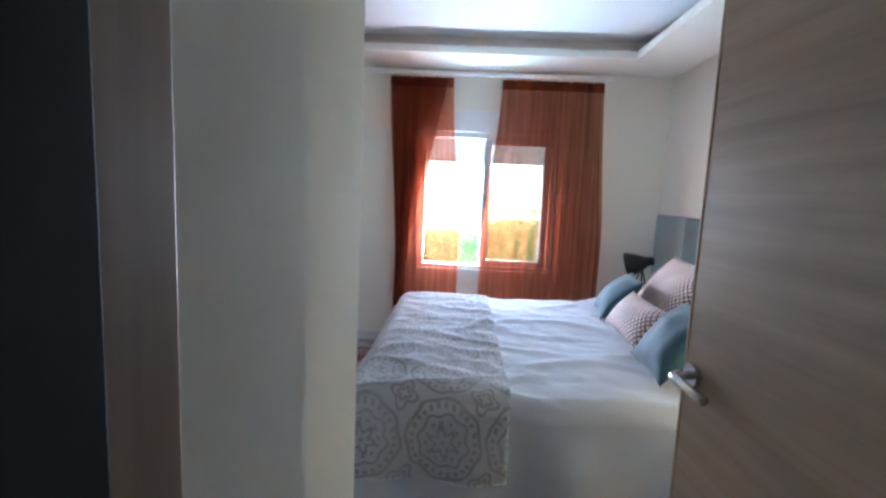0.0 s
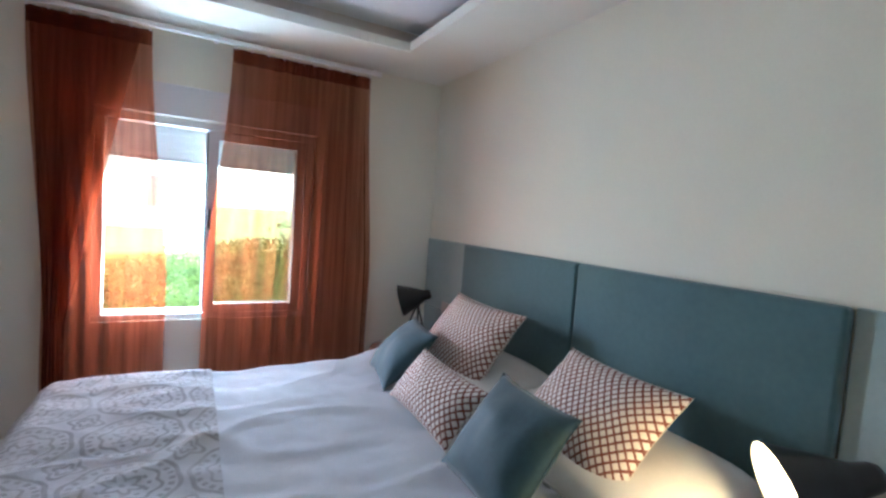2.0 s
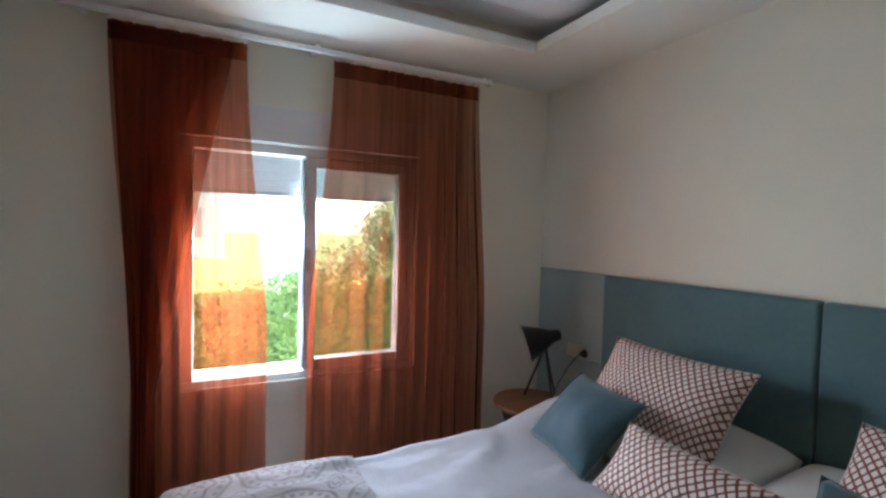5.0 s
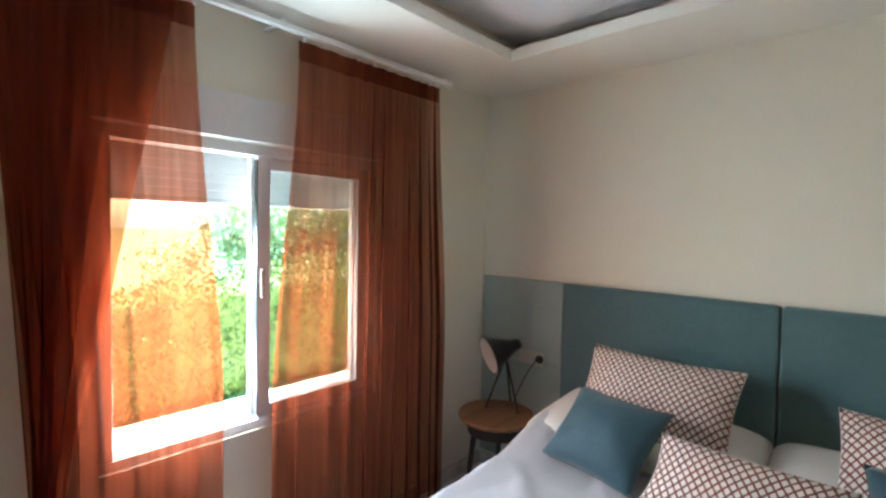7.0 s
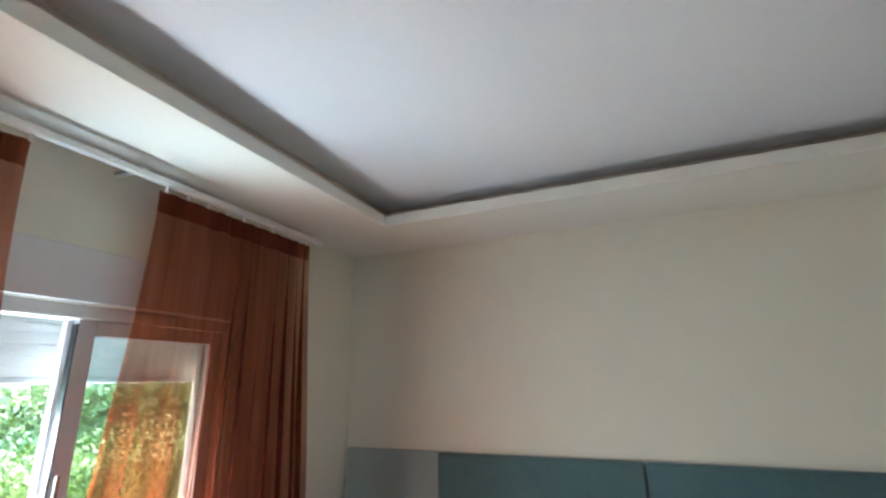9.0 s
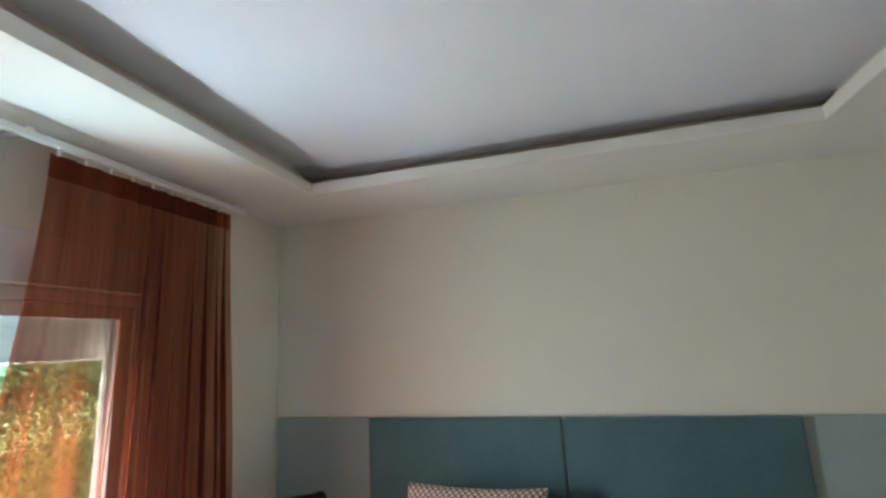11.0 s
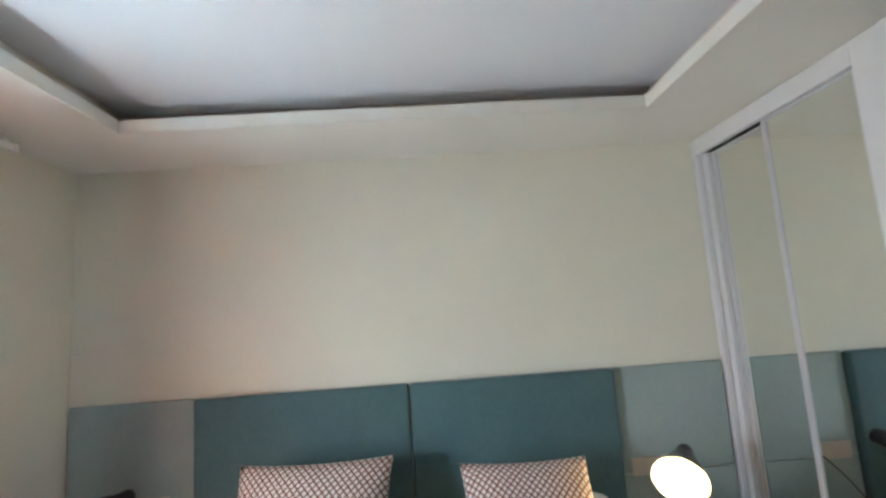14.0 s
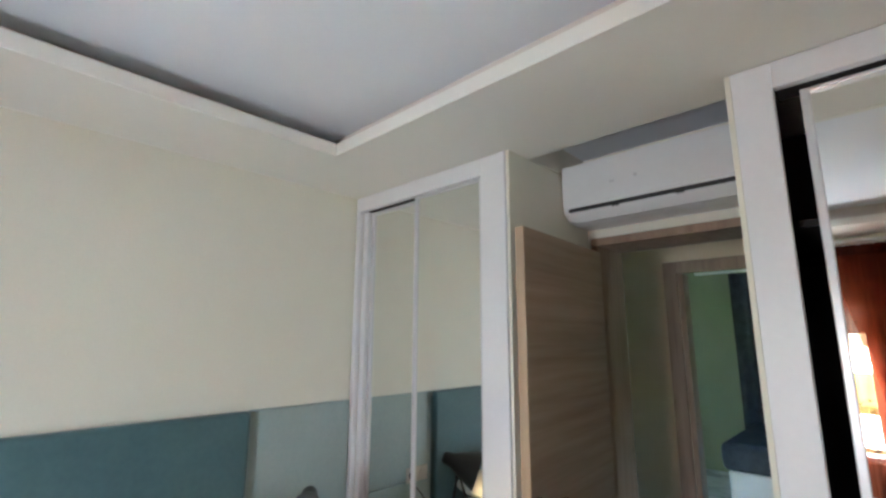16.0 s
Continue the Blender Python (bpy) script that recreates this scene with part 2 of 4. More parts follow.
def runner_material():
    """Pale quilted cloth printed with large grey medallions and scrolls."""
    m, nt, p = material("medallion_cotton")
    tc = nt.nodes.new("ShaderNodeTexCoord")
    sp = nt.nodes.new("ShaderNodeSeparateXYZ")
    nt.links.new(tc.outputs["UV"], sp.inputs[0])
    def cell(w, n, o=0.0):
        return maths(nt, "SUBTRACT", maths(nt, "FRACT", maths(nt, "ADD", maths(nt, "MULTIPLY", w, n), o)), 0.5)
    def polar(o):
        a, b = cell(sp.outputs[0], 3.45, o), cell(sp.outputs[1], 3.45, o)
        return maths(nt, "SQRT", maths(nt, "ADD", maths(nt, "MULTIPLY", a, a), maths(nt, "MULTIPLY", b, b))), maths(nt, "ARCTAN2", b, a)
    def wave(ang, n, amount):
        return maths(nt, "MULTIPLY", maths(nt, "SINE", maths(nt, "MULTIPLY", ang, n)), amount)
    def line_at(r, radius, half):
        d = maths(nt, "ABSOLUTE", maths(nt, "SUBTRACT", r, radius))
        return ramp(nt, maths(nt, "DIVIDE", d, half), [(0.55, (1, 1, 1)), (1.0, (0, 0, 0))])
    r0, a0 = polar(0.0)
    r1, a1 = polar(0.5)
    lines = [line_at(maths(nt, "ADD", r0, wave(a0, 8.0, 0.014)), 0.46, 0.028),
             maths(nt, "MULTIPLY", line_at(r0, 0.395, 0.034), maths(nt, "GREATER_THAN", wave(a0, 26.0, 1.0), -0.1)),
             line_at(maths(nt, "ADD", r0, wave(a0, 8.0, 0.022)), 0.30, 0.022),
             line_at(maths(nt, "ADD", r0, wave(a0, 6.0, 0.040)), 0.13, 0.034),
             maths(nt, "MULTIPLY", line_at(r0, 0.21, 0.022), maths(nt, "GREATER_THAN", wave(a0, 12.0, 1.0), 0.2)),
             line_at(r0, 0.0, 0.035),
             line_at(maths(nt, "ADD", r1, wave(a1, 4.0, 0.035)), 0.14, 0.028),
             line_at(maths(nt, "ADD", r1, wave(a1, 4.0, 0.02)), 0.07, 0.026)]
    ink = lines[0]
    for other in lines[1:]:
        ink = maths(nt, "MAXIMUM", ink, other)
    worn = ramp(nt, noisy(nt, coords(nt), 9.0, 3.0), [(0.3, (0.45, 0.45, 0.45)), (0.65, (1, 1, 1))])
    ink = maths(nt, "MULTIPLY", ink, worn)
    base = ramp(nt, noisy(nt, coords(nt), 7.0), [(0.3, (0.62, 0.62, 0.63)), (0.7, (0.71, 0.71, 0.72))])
    dark = ramp(nt, noisy(nt, coords(nt), 5.0), [(0.4, (0.16, 0.155, 0.155)), (0.65, (0.30, 0.275, 0.265))])
    nt.links.new(mix(nt, maths(nt, "MULTIPLY", ink, 0.62), base, dark), p.inputs["Base Color"])
    p.inputs["Roughness"].default_value = 0.85
    bumped(nt, p, noisy(nt, coords(nt), 110.0), 0.4, 0.004)
    return m


def rug_material():
    m, nt, p = material("faded_rug")
    v = coords(nt)
    c = ramp(nt, noisy(nt, v, 4.5, 5.0, 0.65), [(0.34, (0.13, 0.040, 0.042)), (0.46, (0.34, 0.20, 0.20)), (0.56, (0.48, 0.40, 0.41)), (0.70, (0.20, 0.15, 0.20))])
    nt.links.new(c, p.inputs["Base Color"])
    p.inputs["Roughness"].default_value = 0.95
    bumped(nt, p, noisy(nt, v, 200.0), 0.6, 0.005)
    return m


def marble_material():
    m, nt, p = material("pale_marble")
    oi = nt.nodes.new("ShaderNodeObjectInfo")
    add = nt.nodes.new("ShaderNodeVectorMath")
    sc = maths(nt, "MULTIPLY", oi.outputs["Random"], 37.0)
    cb = nt.nodes.new("ShaderNodeCombineXYZ")
    nt.links.new(sc, cb.inputs[0])
    nt.links.new(sc, cb.inputs[1])
    nt.links.new(coords(nt), add.inputs[0])
    nt.links.new(cb.outputs[0], add.inputs[1])
    f = noisy(nt, add.outputs[0], 3.0, 8.0, 0.62)
    nt.links.new(ramp(nt, f, [(0.36, (0.42, 0.41, 0.40)), (0.5, (0.66, 0.64, 0.61)), (0.7, (0.74, 0.72, 0.69))]), p.inputs["Base Color"])
    p.inputs["Roughness"].default_value = 0.22
    return m


def glow_material():
    m, nt, p = material("warm_bulb")
    p.inputs["Base Color"].default_value = (1, 0.95, 0.85, 1)
    p.inputs["Emission Color"].default_value = (1.0, 0.64, 0.26, 1)
    p.inputs["Emission Strength"].default_value = 0.2
    return m


MIRROR, PANE, SHEER, FROST = mirror_material(), pane_material(), sheer_material(), frosted_material()
LATTICE, MEDALLION, RUG, MARBLE, GLOW = lattice_material(), runner_material(), rug_material(), marble_material(), glow_material()

# ---- mesh helpers ----
BASES = {}


def thing(name, base, label, category, group="", kind=""):
    ob = new(name)
    ob.location = base
    ob.empty_display_size = 0.05
    BASES[ob.name] = Vector(base)
    return tagged(ob, label, category, group, kind)


def part(name, bm, mat, parent=None, label="", smooth=False):
    me = bpy.data.meshes.new(name)
    base = Vector()
    if parent is not None:
        root = parent
        while root.parent:
            root = root.parent
        base = BASES.get(root.name, Vector())
    if base.length:
        bmesh.ops.translate(bm, verts=bm.verts, vec=-base)
    bmesh.ops.recalc_face_normals(bm, faces=bm.faces)
    for f in bm.faces:
        f.smooth = smooth
    bm.to_mesh(me)
    bm.free()
    me.materials.append(mat)
    ob = new(name, me)
    if parent is not None:
        ob.parent = parent
    if label:
        ob["label"] = label
    return ob


def piece(name, bm, mat, label, category="", kind="structure", smooth=False):
    return tagged(part(name, bm, mat, smooth=smooth), label, category or name.split("_")[0], kind=kind)


def box(x0, x1, y0, y1, z0, z1, bevel=0.0, seg=2, bm=None):
    b = bmesh.new()
    bmesh.ops.create_cube(b, size=1, matrix=Matrix.LocRotScale(((x0 + x1) / 2, (y0 + y1) / 2, (z0 + z1) / 2), None, (abs(x1 - x0), abs(y1 - y0), abs(z1 - z0))))
    if bevel:
        bmesh.ops.bevel(b, geom=b.edges[:], offset=bevel, segments=seg, affect="EDGES", profile=0.5)
    return joined(bm, b) if bm else b


def joined(bm, other):
    me = bpy.data.meshes.new("tmp")
    other.to_mesh(me)
    other.free()
    bm.from_mesh(me)
    bpy.data.meshes.remove(me)
    return bm


def boxes(*rows, bevel=0.0):
    bm = bmesh.new()
    for r in rows:
        box(*r, bevel=bevel, bm=bm)
    return bm


def cone(p0, p1, r0, r1, seg=20, caps=True, bm=None):
    p0, p1 = Vector(p0), Vector(p1)
    b = bmesh.new()
    q = (p1 - p0).to_track_quat("Z", "Y").to_matrix().to_4x4()
    bmesh.ops.create_cone(b, cap_ends=caps, segments=seg, radius1=r0, radius2=r1, depth=(p1 - p0).length, matrix=Matrix.Translation((p0 + p1) / 2) @ q)
    return joined(bm, b) if bm else b


def revolve(profile, m, seg=32):
    """A surface of revolution about the z axis of m from (radius, height) pairs."""
    bm = bmesh.new()
    rings = [[bm.verts.new(m @ Vector((max(r, 1e-4) * math.cos(2 * math.pi * k / seg), max(r, 1e-4) * math.sin(2 * math.pi * k / seg), h))) for k in range(seg)] for r, h in profile]
    for a, b in zip(rings, rings[1:]):
        for k in range(seg):
            bm.faces.new((a[k], a[(k + 1) % seg], b[(k + 1) % seg], b[k]))
    return bm


def tube(points, r, seg=8):
    """A round bar or cable along points."""
    pts = [Vector(p) for p in points]
    bm = bmesh.new()
    rings = []
    for i, p in enumerate(pts):
        d = (pts[min(i + 1, len(pts) - 1)] - pts[max(i - 1, 0)]).normalized()
        q = d.to_track_quat("Z", "Y")
        rings.append([bm.verts.new(p + q @ Vector((r * math.cos(2 * math.pi * k / seg), r * math.sin(2 * math.pi * k / seg), 0))) for k in range(seg)])
    for a, b in zip(rings, rings[1:]):
        for k in range(seg):
            bm.faces.new((a[k], a[(k + 1) % seg], b[(k + 1) % seg], b[k]))
    bm.faces.new(rings[0])
    bm.faces.new(rings[-1])
    return bm


def sheet(nu, nv, place, uv=None):
    """A grid of nu x nv cells, each corner put by place(s, t) with s and t from 0 to 1."""
    bm = bmesh.new()
    lay = bm.loops.layers.uv.new("UVMap")
    vs = [[bm.verts.new(place(i / nu, j / nv)) for j in range(nv + 1)] for i in range(nu + 1)]
    for i in range(nu):
        for j in range(nv):
            f = bm.faces.new((vs[i][j], vs[i + 1][j], vs[i + 1][j + 1], vs[i][j + 1]))
            for l, (a, b) in zip(f.loops, ((i, j), (i + 1, j), (i + 1, j + 1), (i, j + 1))):
                l[lay].uv = uv(a / nu, b / nv) if uv else (a / nu, b / nv)
    return bm


# ---- the room's measures ----
XW, XE, YN, YD = -0.54, 2.32, 4.50, 0.74      # west, east, window and door walls
YW = 1.43                                     # front of the wardrobes
SOF, LIP, TOP = 2.316, 2.368, 2.458           # lowered ceiling, its lip, tray
TRAY = (-0.148, 1.855, 1.880, 4.010)          # tray's edges: west, east, south, north
WIN = (0.30, 1.445, 0.665, 1.822)                # window opening x0 x1 z0 z1
BATH = (3.08, 3.86, 1.97)                     # bathroom opening y0 y1 top
PASS = (0.462, 1.262)                          # passage between the wardrobes

# ---- structure ----
piece("wall_north", boxes((XW - 0.16, WIN[0], YN, 4.72, 0, 2.7), (WIN[1], XE + 0.2, YN, 4.72, 0, 2.7), (WIN[0], WIN[1], YN, 4.72, 0, WIN[2]), (WIN[0], WIN[1], YN, 4.72, WIN[3], 2.7)), WALL, "off-white painted window wall", "wall")
piece("wall_east", boxes((XE, XE + 0.2, -0.6, YN, 0, 2.7)), WALL, "warm off-white painted wall behind the headboard", "wall")
piece("wall_west", boxes((XW - 0.16, XW, 0.50, BATH[0], 0, 2.7), (XW - 0.16, XW, BATH[1], YN, 0, 2.7), (XW - 0.16, XW, BATH[0], BATH[1], BATH[2], 2.7)), WALL, "off-white painted wall with the bathroom opening", "wall")
piece("wall_south", boxes((XW, 0.50, 0.50, YD, 0, 2.7), (1.245, XE, 0.50, YD, 0, 2.7), (0.50, 1.245, 0.50, YD, 2.03, 2.7)), WALL, "cream painted wall round the bedroom door", "wall")

tray_w, tray_e, tray_s, tray_n = TRAY
COVE = 0.09
def ring(outer, inner, z0, z1, bm=None):
    """A flat frame between two rectangles (x0, x1, y0, y1)."""
    b = bmesh.new()
    def corners(q, z):
        return [b.verts.new((q[m], q[n], z)) for m, n in ((0, 2), (1, 2), (1, 3), (0, 3))]
    lo, li, ho, hi = corners(outer, z0), corners(inner, z0), corners(outer, z1), corners(inner, z1)
    for k in range(4):
        n = (k + 1) % 4
        for quad in ((lo[k], lo[n], li[n], li[k]), (ho[k], ho[n], hi[n], hi[k]), (lo[k], lo[n], ho[n], ho[k]), (li[k], li[n], hi[n], hi[k])):
            b.faces.new(quad)
    return joined(bm, b) if bm else b


def grown(d):
    return (tray_w - d, tray_e + d, tray_s - d, tray_n + d)


def recess(d):
    w, e, s0, n0 = grown(d)
    return (w, e + 0.075, s0, n0)


border = (XW, XE, 1.27, YN)
soffit = ring(border, grown(0.0255), SOF, SOF + 0.02)
piece("ceiling_soffit", soffit, SOFFIT, "white plaster lowered ceiling border round the tray", "ceiling")
piece("ceiling_lip", ring(grown(0.025), grown(-0.003), SOF - 0.002, LIP), SOFFIT, "white plaster lip round the ceiling tray", "ceiling")
# ledge and recess behind the lip carry their shade in the taupe colour
piece("ceiling_ledge", ring(recess(COVE + 0.01), grown(0.026), SOF + 0.0205, LIP - 0.004), COVESHADE, "narrow plaster ledge behind the ceiling lip", "ceiling")
piece("ceiling_cove", ring((XW, XE, 1.29, YN), recess(COVE), SOF + 0.021, TOP), COVESHADE, "recess behind the ceiling lip, its shade put into a taupe colour", "ceiling")
piece("ceiling_riser", boxes((PASS[0], PASS[1], 1.27, 1.288, SOF + 0.021, TOP)), CEIL, "white plaster end of the lowered ceiling", "ceiling")
piece("ceiling", boxes((XW - 0.16, XE + 0.2, 0.50, 4.72, TOP, TOP + 0.12)), CEIL, "smooth white tray ceiling", "ceiling")
skirt = boxes((XW, XW + 0.012, BATH[1] + 0.02, YN, 0, 0.075), (XW, XE, YN - 0.012, YN, 0, 0.075), (XE - 0.012, XE, YW, YN - 0.012, 0, 0.075), (XW, XW + 0.012, YW, BATH[0] - 0.02, 0, 0.075), bevel=0.003)
piece("baseboard", skirt, MARBLE, "pale stone baseboard along the walls", "baseboard")

# window, shutter and sill
window = thing("window_1", (0.84, 4.55, WIN[2]), "white two-leaf sliding window slid open, with a half-lowered roller shutter", "window", kind="structure")
x0, x1, z0, z1 = WIN
part("frame", boxes((x0, x1, 4.515, 4.60, z1 - 0.045, z1), (x0, x1, 4.515, 4.60, z0, z0 + 0.035), (x0, x0 + 0.045, 4.515, 4.60, z0 + 0.035, z1 - 0.045), (x1 - 0.045, x1, 4.515, 4.60, z0 + 0.035, z1 - 0.045), bevel=0.004), PVC, window)


def sash(sx0, sx1, y):
    a, b = z0 + 0.036, z1 - 0.046
    s = part("sash", boxes((sx0, sx0 + 0.055, y, y + 0.028, a, b), (sx1 - 0.055, sx1, y, y + 0.028, a, b), (sx0 + 0.055, sx1 - 0.055, y, y + 0.028, a, a + 0.05), (sx0 + 0.055, sx1 - 0.055, y, y + 0.028, b - 0.05, b), bevel=0.003), PVC, window)
    g = part("pane", boxes((sx0 + 0.05, sx1 - 0.05, y + 0.011, y + 0.017, a + 0.045, b - 0.045)), PANE, s)
    g.visible_shadow = False
    return s


right_sash = sash(0.842, x1 - 0.047, 4.522)
left_sash = sash(0.828, 1.392, 4.556)
part("gasket", boxes((0.836, 0.841, 4.519, 4.545, z0 + 0.05, z1 - 0.06)), RUBBER, window, "black rubber seal along the meeting stile")
part("latch", boxes((0.850, 0.864, 4.508, 4.521, 1.20, 1.32), bevel=0.003), CHROME, window)
for k in range(8):
    z = 1.600 + 0.034 * k
    part("slat", box(x0 + 0.01, x1 - 0.01, 4.640, 4.652, z + 0.0004, z + 0.0337, 0.002, 2), PVC, window)
part("shutter_rail", box(x0 + 0.005, x1 - 0.005, 4.636, 4.656, 1.580, 1.601, 0.004), ALU, window)
part("shutter_box", box(x0 - 0.02, x1 + 0.02, 4.489, 4.503, z1 + 0.004, 2.0, 0.004), LACQUER, window)
part("sill", box(x0 - 0.03, x1 + 0.03, 4.602, 4.80, z0 - 0.03, z0 + 0.012, 0.006), TERRACE, window)

# bedroom door frame and leaf
frame1 = thing("door_frame", (0.86, 0.62, 0), "brown oak door lining and architraves of the bedroom door", "door frame", kind="structure")
part("jamb", box(0.474, 0.512, 0.47, 0.755, 0, 1.99, 0.004), OAK_FRAME, frame1)
part("jamb", box(1.205, 1.245, 0.47, 0.755, 0, 1.99, 0.004), OAK_FRAME, frame1)
part("door_stop", box(0.5125, 0.523, 0.47, 0.599, 0, 1.99, 0.002), OAK_FRAME, frame1)
# wider than a seal: its dark colour stands for shade on the jamb
part("seal", box(0.5125, 0.5235, 0.60, 0.688, 0, 1.99, 0.003), DARK, frame1, "dark strip for the jamb's shade, with the door seal")
part("head", box(0.474, 1.245, 0.47, 0.755, 1.991, 2.03, 0.004), OAK_FRAME, frame1)
part("architrave", box(0.404, 0.473, 0.478, 0.498, 0, 2.09, 0.004), OAK_FRAME, frame1)
part("architrave", box(1.246, 1.315, 0.478, 0.498, 0, 2.09, 0.004), OAK_FRAME, frame1)
part("architrave", box(0.473, 1.246, 0.478, 0.498, 2.031, 2.09, 0.004), OAK_FRAME, frame1)

door = thing("door_1", (1.191, 0.76, 0.0), "open grey-brown oak veneer bedroom door with a chrome lever", "door")
part("leaf", box(1.191, 1.227, 0.762, 1.490, 0.008, 1.955, 0.002), OAK, door)
part("edge_band", box(1.19, 1.228, 1.4905, 1.498, 0.008, 1.955, 0.002), OAK_EDGE, door, "light oak edge band")
hy, hz = 1.455, 0.970
handle = part("handle", cone((1.191, hy, hz), (1.18, hy, hz), 0.026, 0.025, 24), CHROME, door, "chrome lever handle on a round rosette", smooth=False)
part("lever", tube([(1.181, hy, hz), (1.152, hy, hz), (1.142, hy - 0.008, hz), (1.139, hy - 0.03, hz), (1.141, hy - 0.12, hz - 0.002)], 0.0095, 12), CHROME, handle, smooth=True)
other = part("handle", cone((1.227, hy, hz), (1.238, hy, hz), 0.026, 0.025, 24), CHROME, door)
part("lever", tube([(1.237, hy, hz), (1.246, hy - 0.03, hz), (1.247, hy - 0.12, hz)], 0.009, 12), CHROME, other, smooth=True)
for z in (0.25, 1.0, 1.75):
    part("hinge", cone((1.23, 0.762, z - 0.04), (1.23, 0.762, z + 0.04), 0.006, 0.006, 10), STEEL, door)
door.rotation_euler.z = radians(3.0)


# ---- wardrobes ----
def mirror_door(w, xa, xb, y, z1d):
    d = part("sliding_door", boxes((xa, xa + 0.022, y, y + 0.024, 0.065, z1d), (xb - 0.022, xb, y, y + 0.024, 0.065, z1d), (xa + 0.022, xb - 0.022, y, y + 0.024, 0.065, 0.10), (xa + 0.022, xb - 0.022, y, y + 0.024, z1d - 0.012, z1d), bevel=0.003), ALU, w, "mirrored sliding door in a slim white frame")
    part("mirror_panel", boxes((xa + 0.02, xb - 0.02, y + 0.006, y + 0.016, 0.095, z1d - 0.010)), MIRROR, d)


def closet(xa, xb, left_f, right_f, label, doors):
    top = SOF - 0.003
    w = thing("wardrobe", ((xa + xb) / 2, YW - 0.3, 0), label, "wardrobe", "built-in wardrobes")
    part("face_frame", boxes((xa, xa + left_f, YW - 0.03, YW, 0, top), (xb - right_f, xb, YW - 0.03, YW, 0, top), (xa + left_f, xb - right_f, YW - 0.03, YW, top - 0.080, top), (xa + left_f, xb - right_f, YW - 0.03, YW, 0, 0.06), bevel=0.003), LACQUER, w, "white lacquered surround")
    # track and inside are coloured near-black to give the gaps their shade
    part("track", boxes((xa + left_f, xb - right_f, YW - 0.12, YW - 0.031, top - 0.076, top - 0.061)), DARK, w, "top track, coloured near-black for the gap's shade")
    part("interior", boxes((xa + 0.016, xb - 0.016, YD + 0.01, YD + 0.03, 0.0, top), (xa + 0.016, xa + 0.03, YD + 0.03, YW - 0.135, 0, top), (xb - 0.03, xb - 0.016, YD + 0.03, YW - 0.135, 0, top), (xa + 0.03, xb - 0.03, YD + 0.03, YW - 0.135, 1.85, 1.87)), DARK, w, "closet inside, its shade put into a near-black colour")
    for dx0, dx1, dy in doors:
        mirror_door(w, dx0, dx1, dy, top - 0.083)
    return w


ward_e = closet(PASS[1] + 0.015, XE - 0.004, 0.135, 0.03, "white built-in wardrobe with mirrored sliding doors", [(1.82, 2.243, YW - 0.078), (1.413, 1.852, YW - 0.042)])
part("reveal", boxes((2.250, 2.285, YW - 0.075, YW - 0.031, 0.061, SOF - 0.084)), LACQUER, ward_e, "white lacquered inner edge strip")
part("edge_bead", boxes((PASS[1] + 0.0145, PASS[1] + 0.046, YW + 0.0005, YW + 0.007, 0, SOF - 0.004), bevel=0.002), LACQUER, ward_e, "raised white bead along the outer edge")
part("side_panel", boxes((PASS[1], PASS[1] + 0.014, YD + 0.003, YW - 0.004, 0, SOF - 0.003)), WALL, ward_e, "cream painted side wall")
ward_w = closet(XW + 0.004, PASS[0] - 0.015, 0.03, 0.10, "white built-in wardrobe with a mirrored door slid open a little", [(XW + 0.05, -0.08, YW - 0.042), (-0.15, 0.293, YW - 0.078)])
part("side_panel", boxes((PASS[0] - 0.014, PASS[0], YD + 0.003, YW - 0.004, 0, SOF - 0.003)), WALL, ward_w, "cream painted side wall")
part("hanging_rod", cone((XW + 0.035, 1.10, 1.77), (PASS[0] - 0.046, 1.10, 1.77), 0.0125, 0.0125, 16), CHROME, ward_w, "chrome hanging rod", smooth=True)
piece("wall_over_passage", boxes((PASS[1] + 0.001, XE, YD + 0.002, 1.268, SOF + 0.001, TOP - 0.002), (XW, PASS[0] - 0.001, YD + 0.002, 1.268, SOF + 0.001, TOP - 0.002)), WALL, "cream painted wall above the wardrobes", "wall")


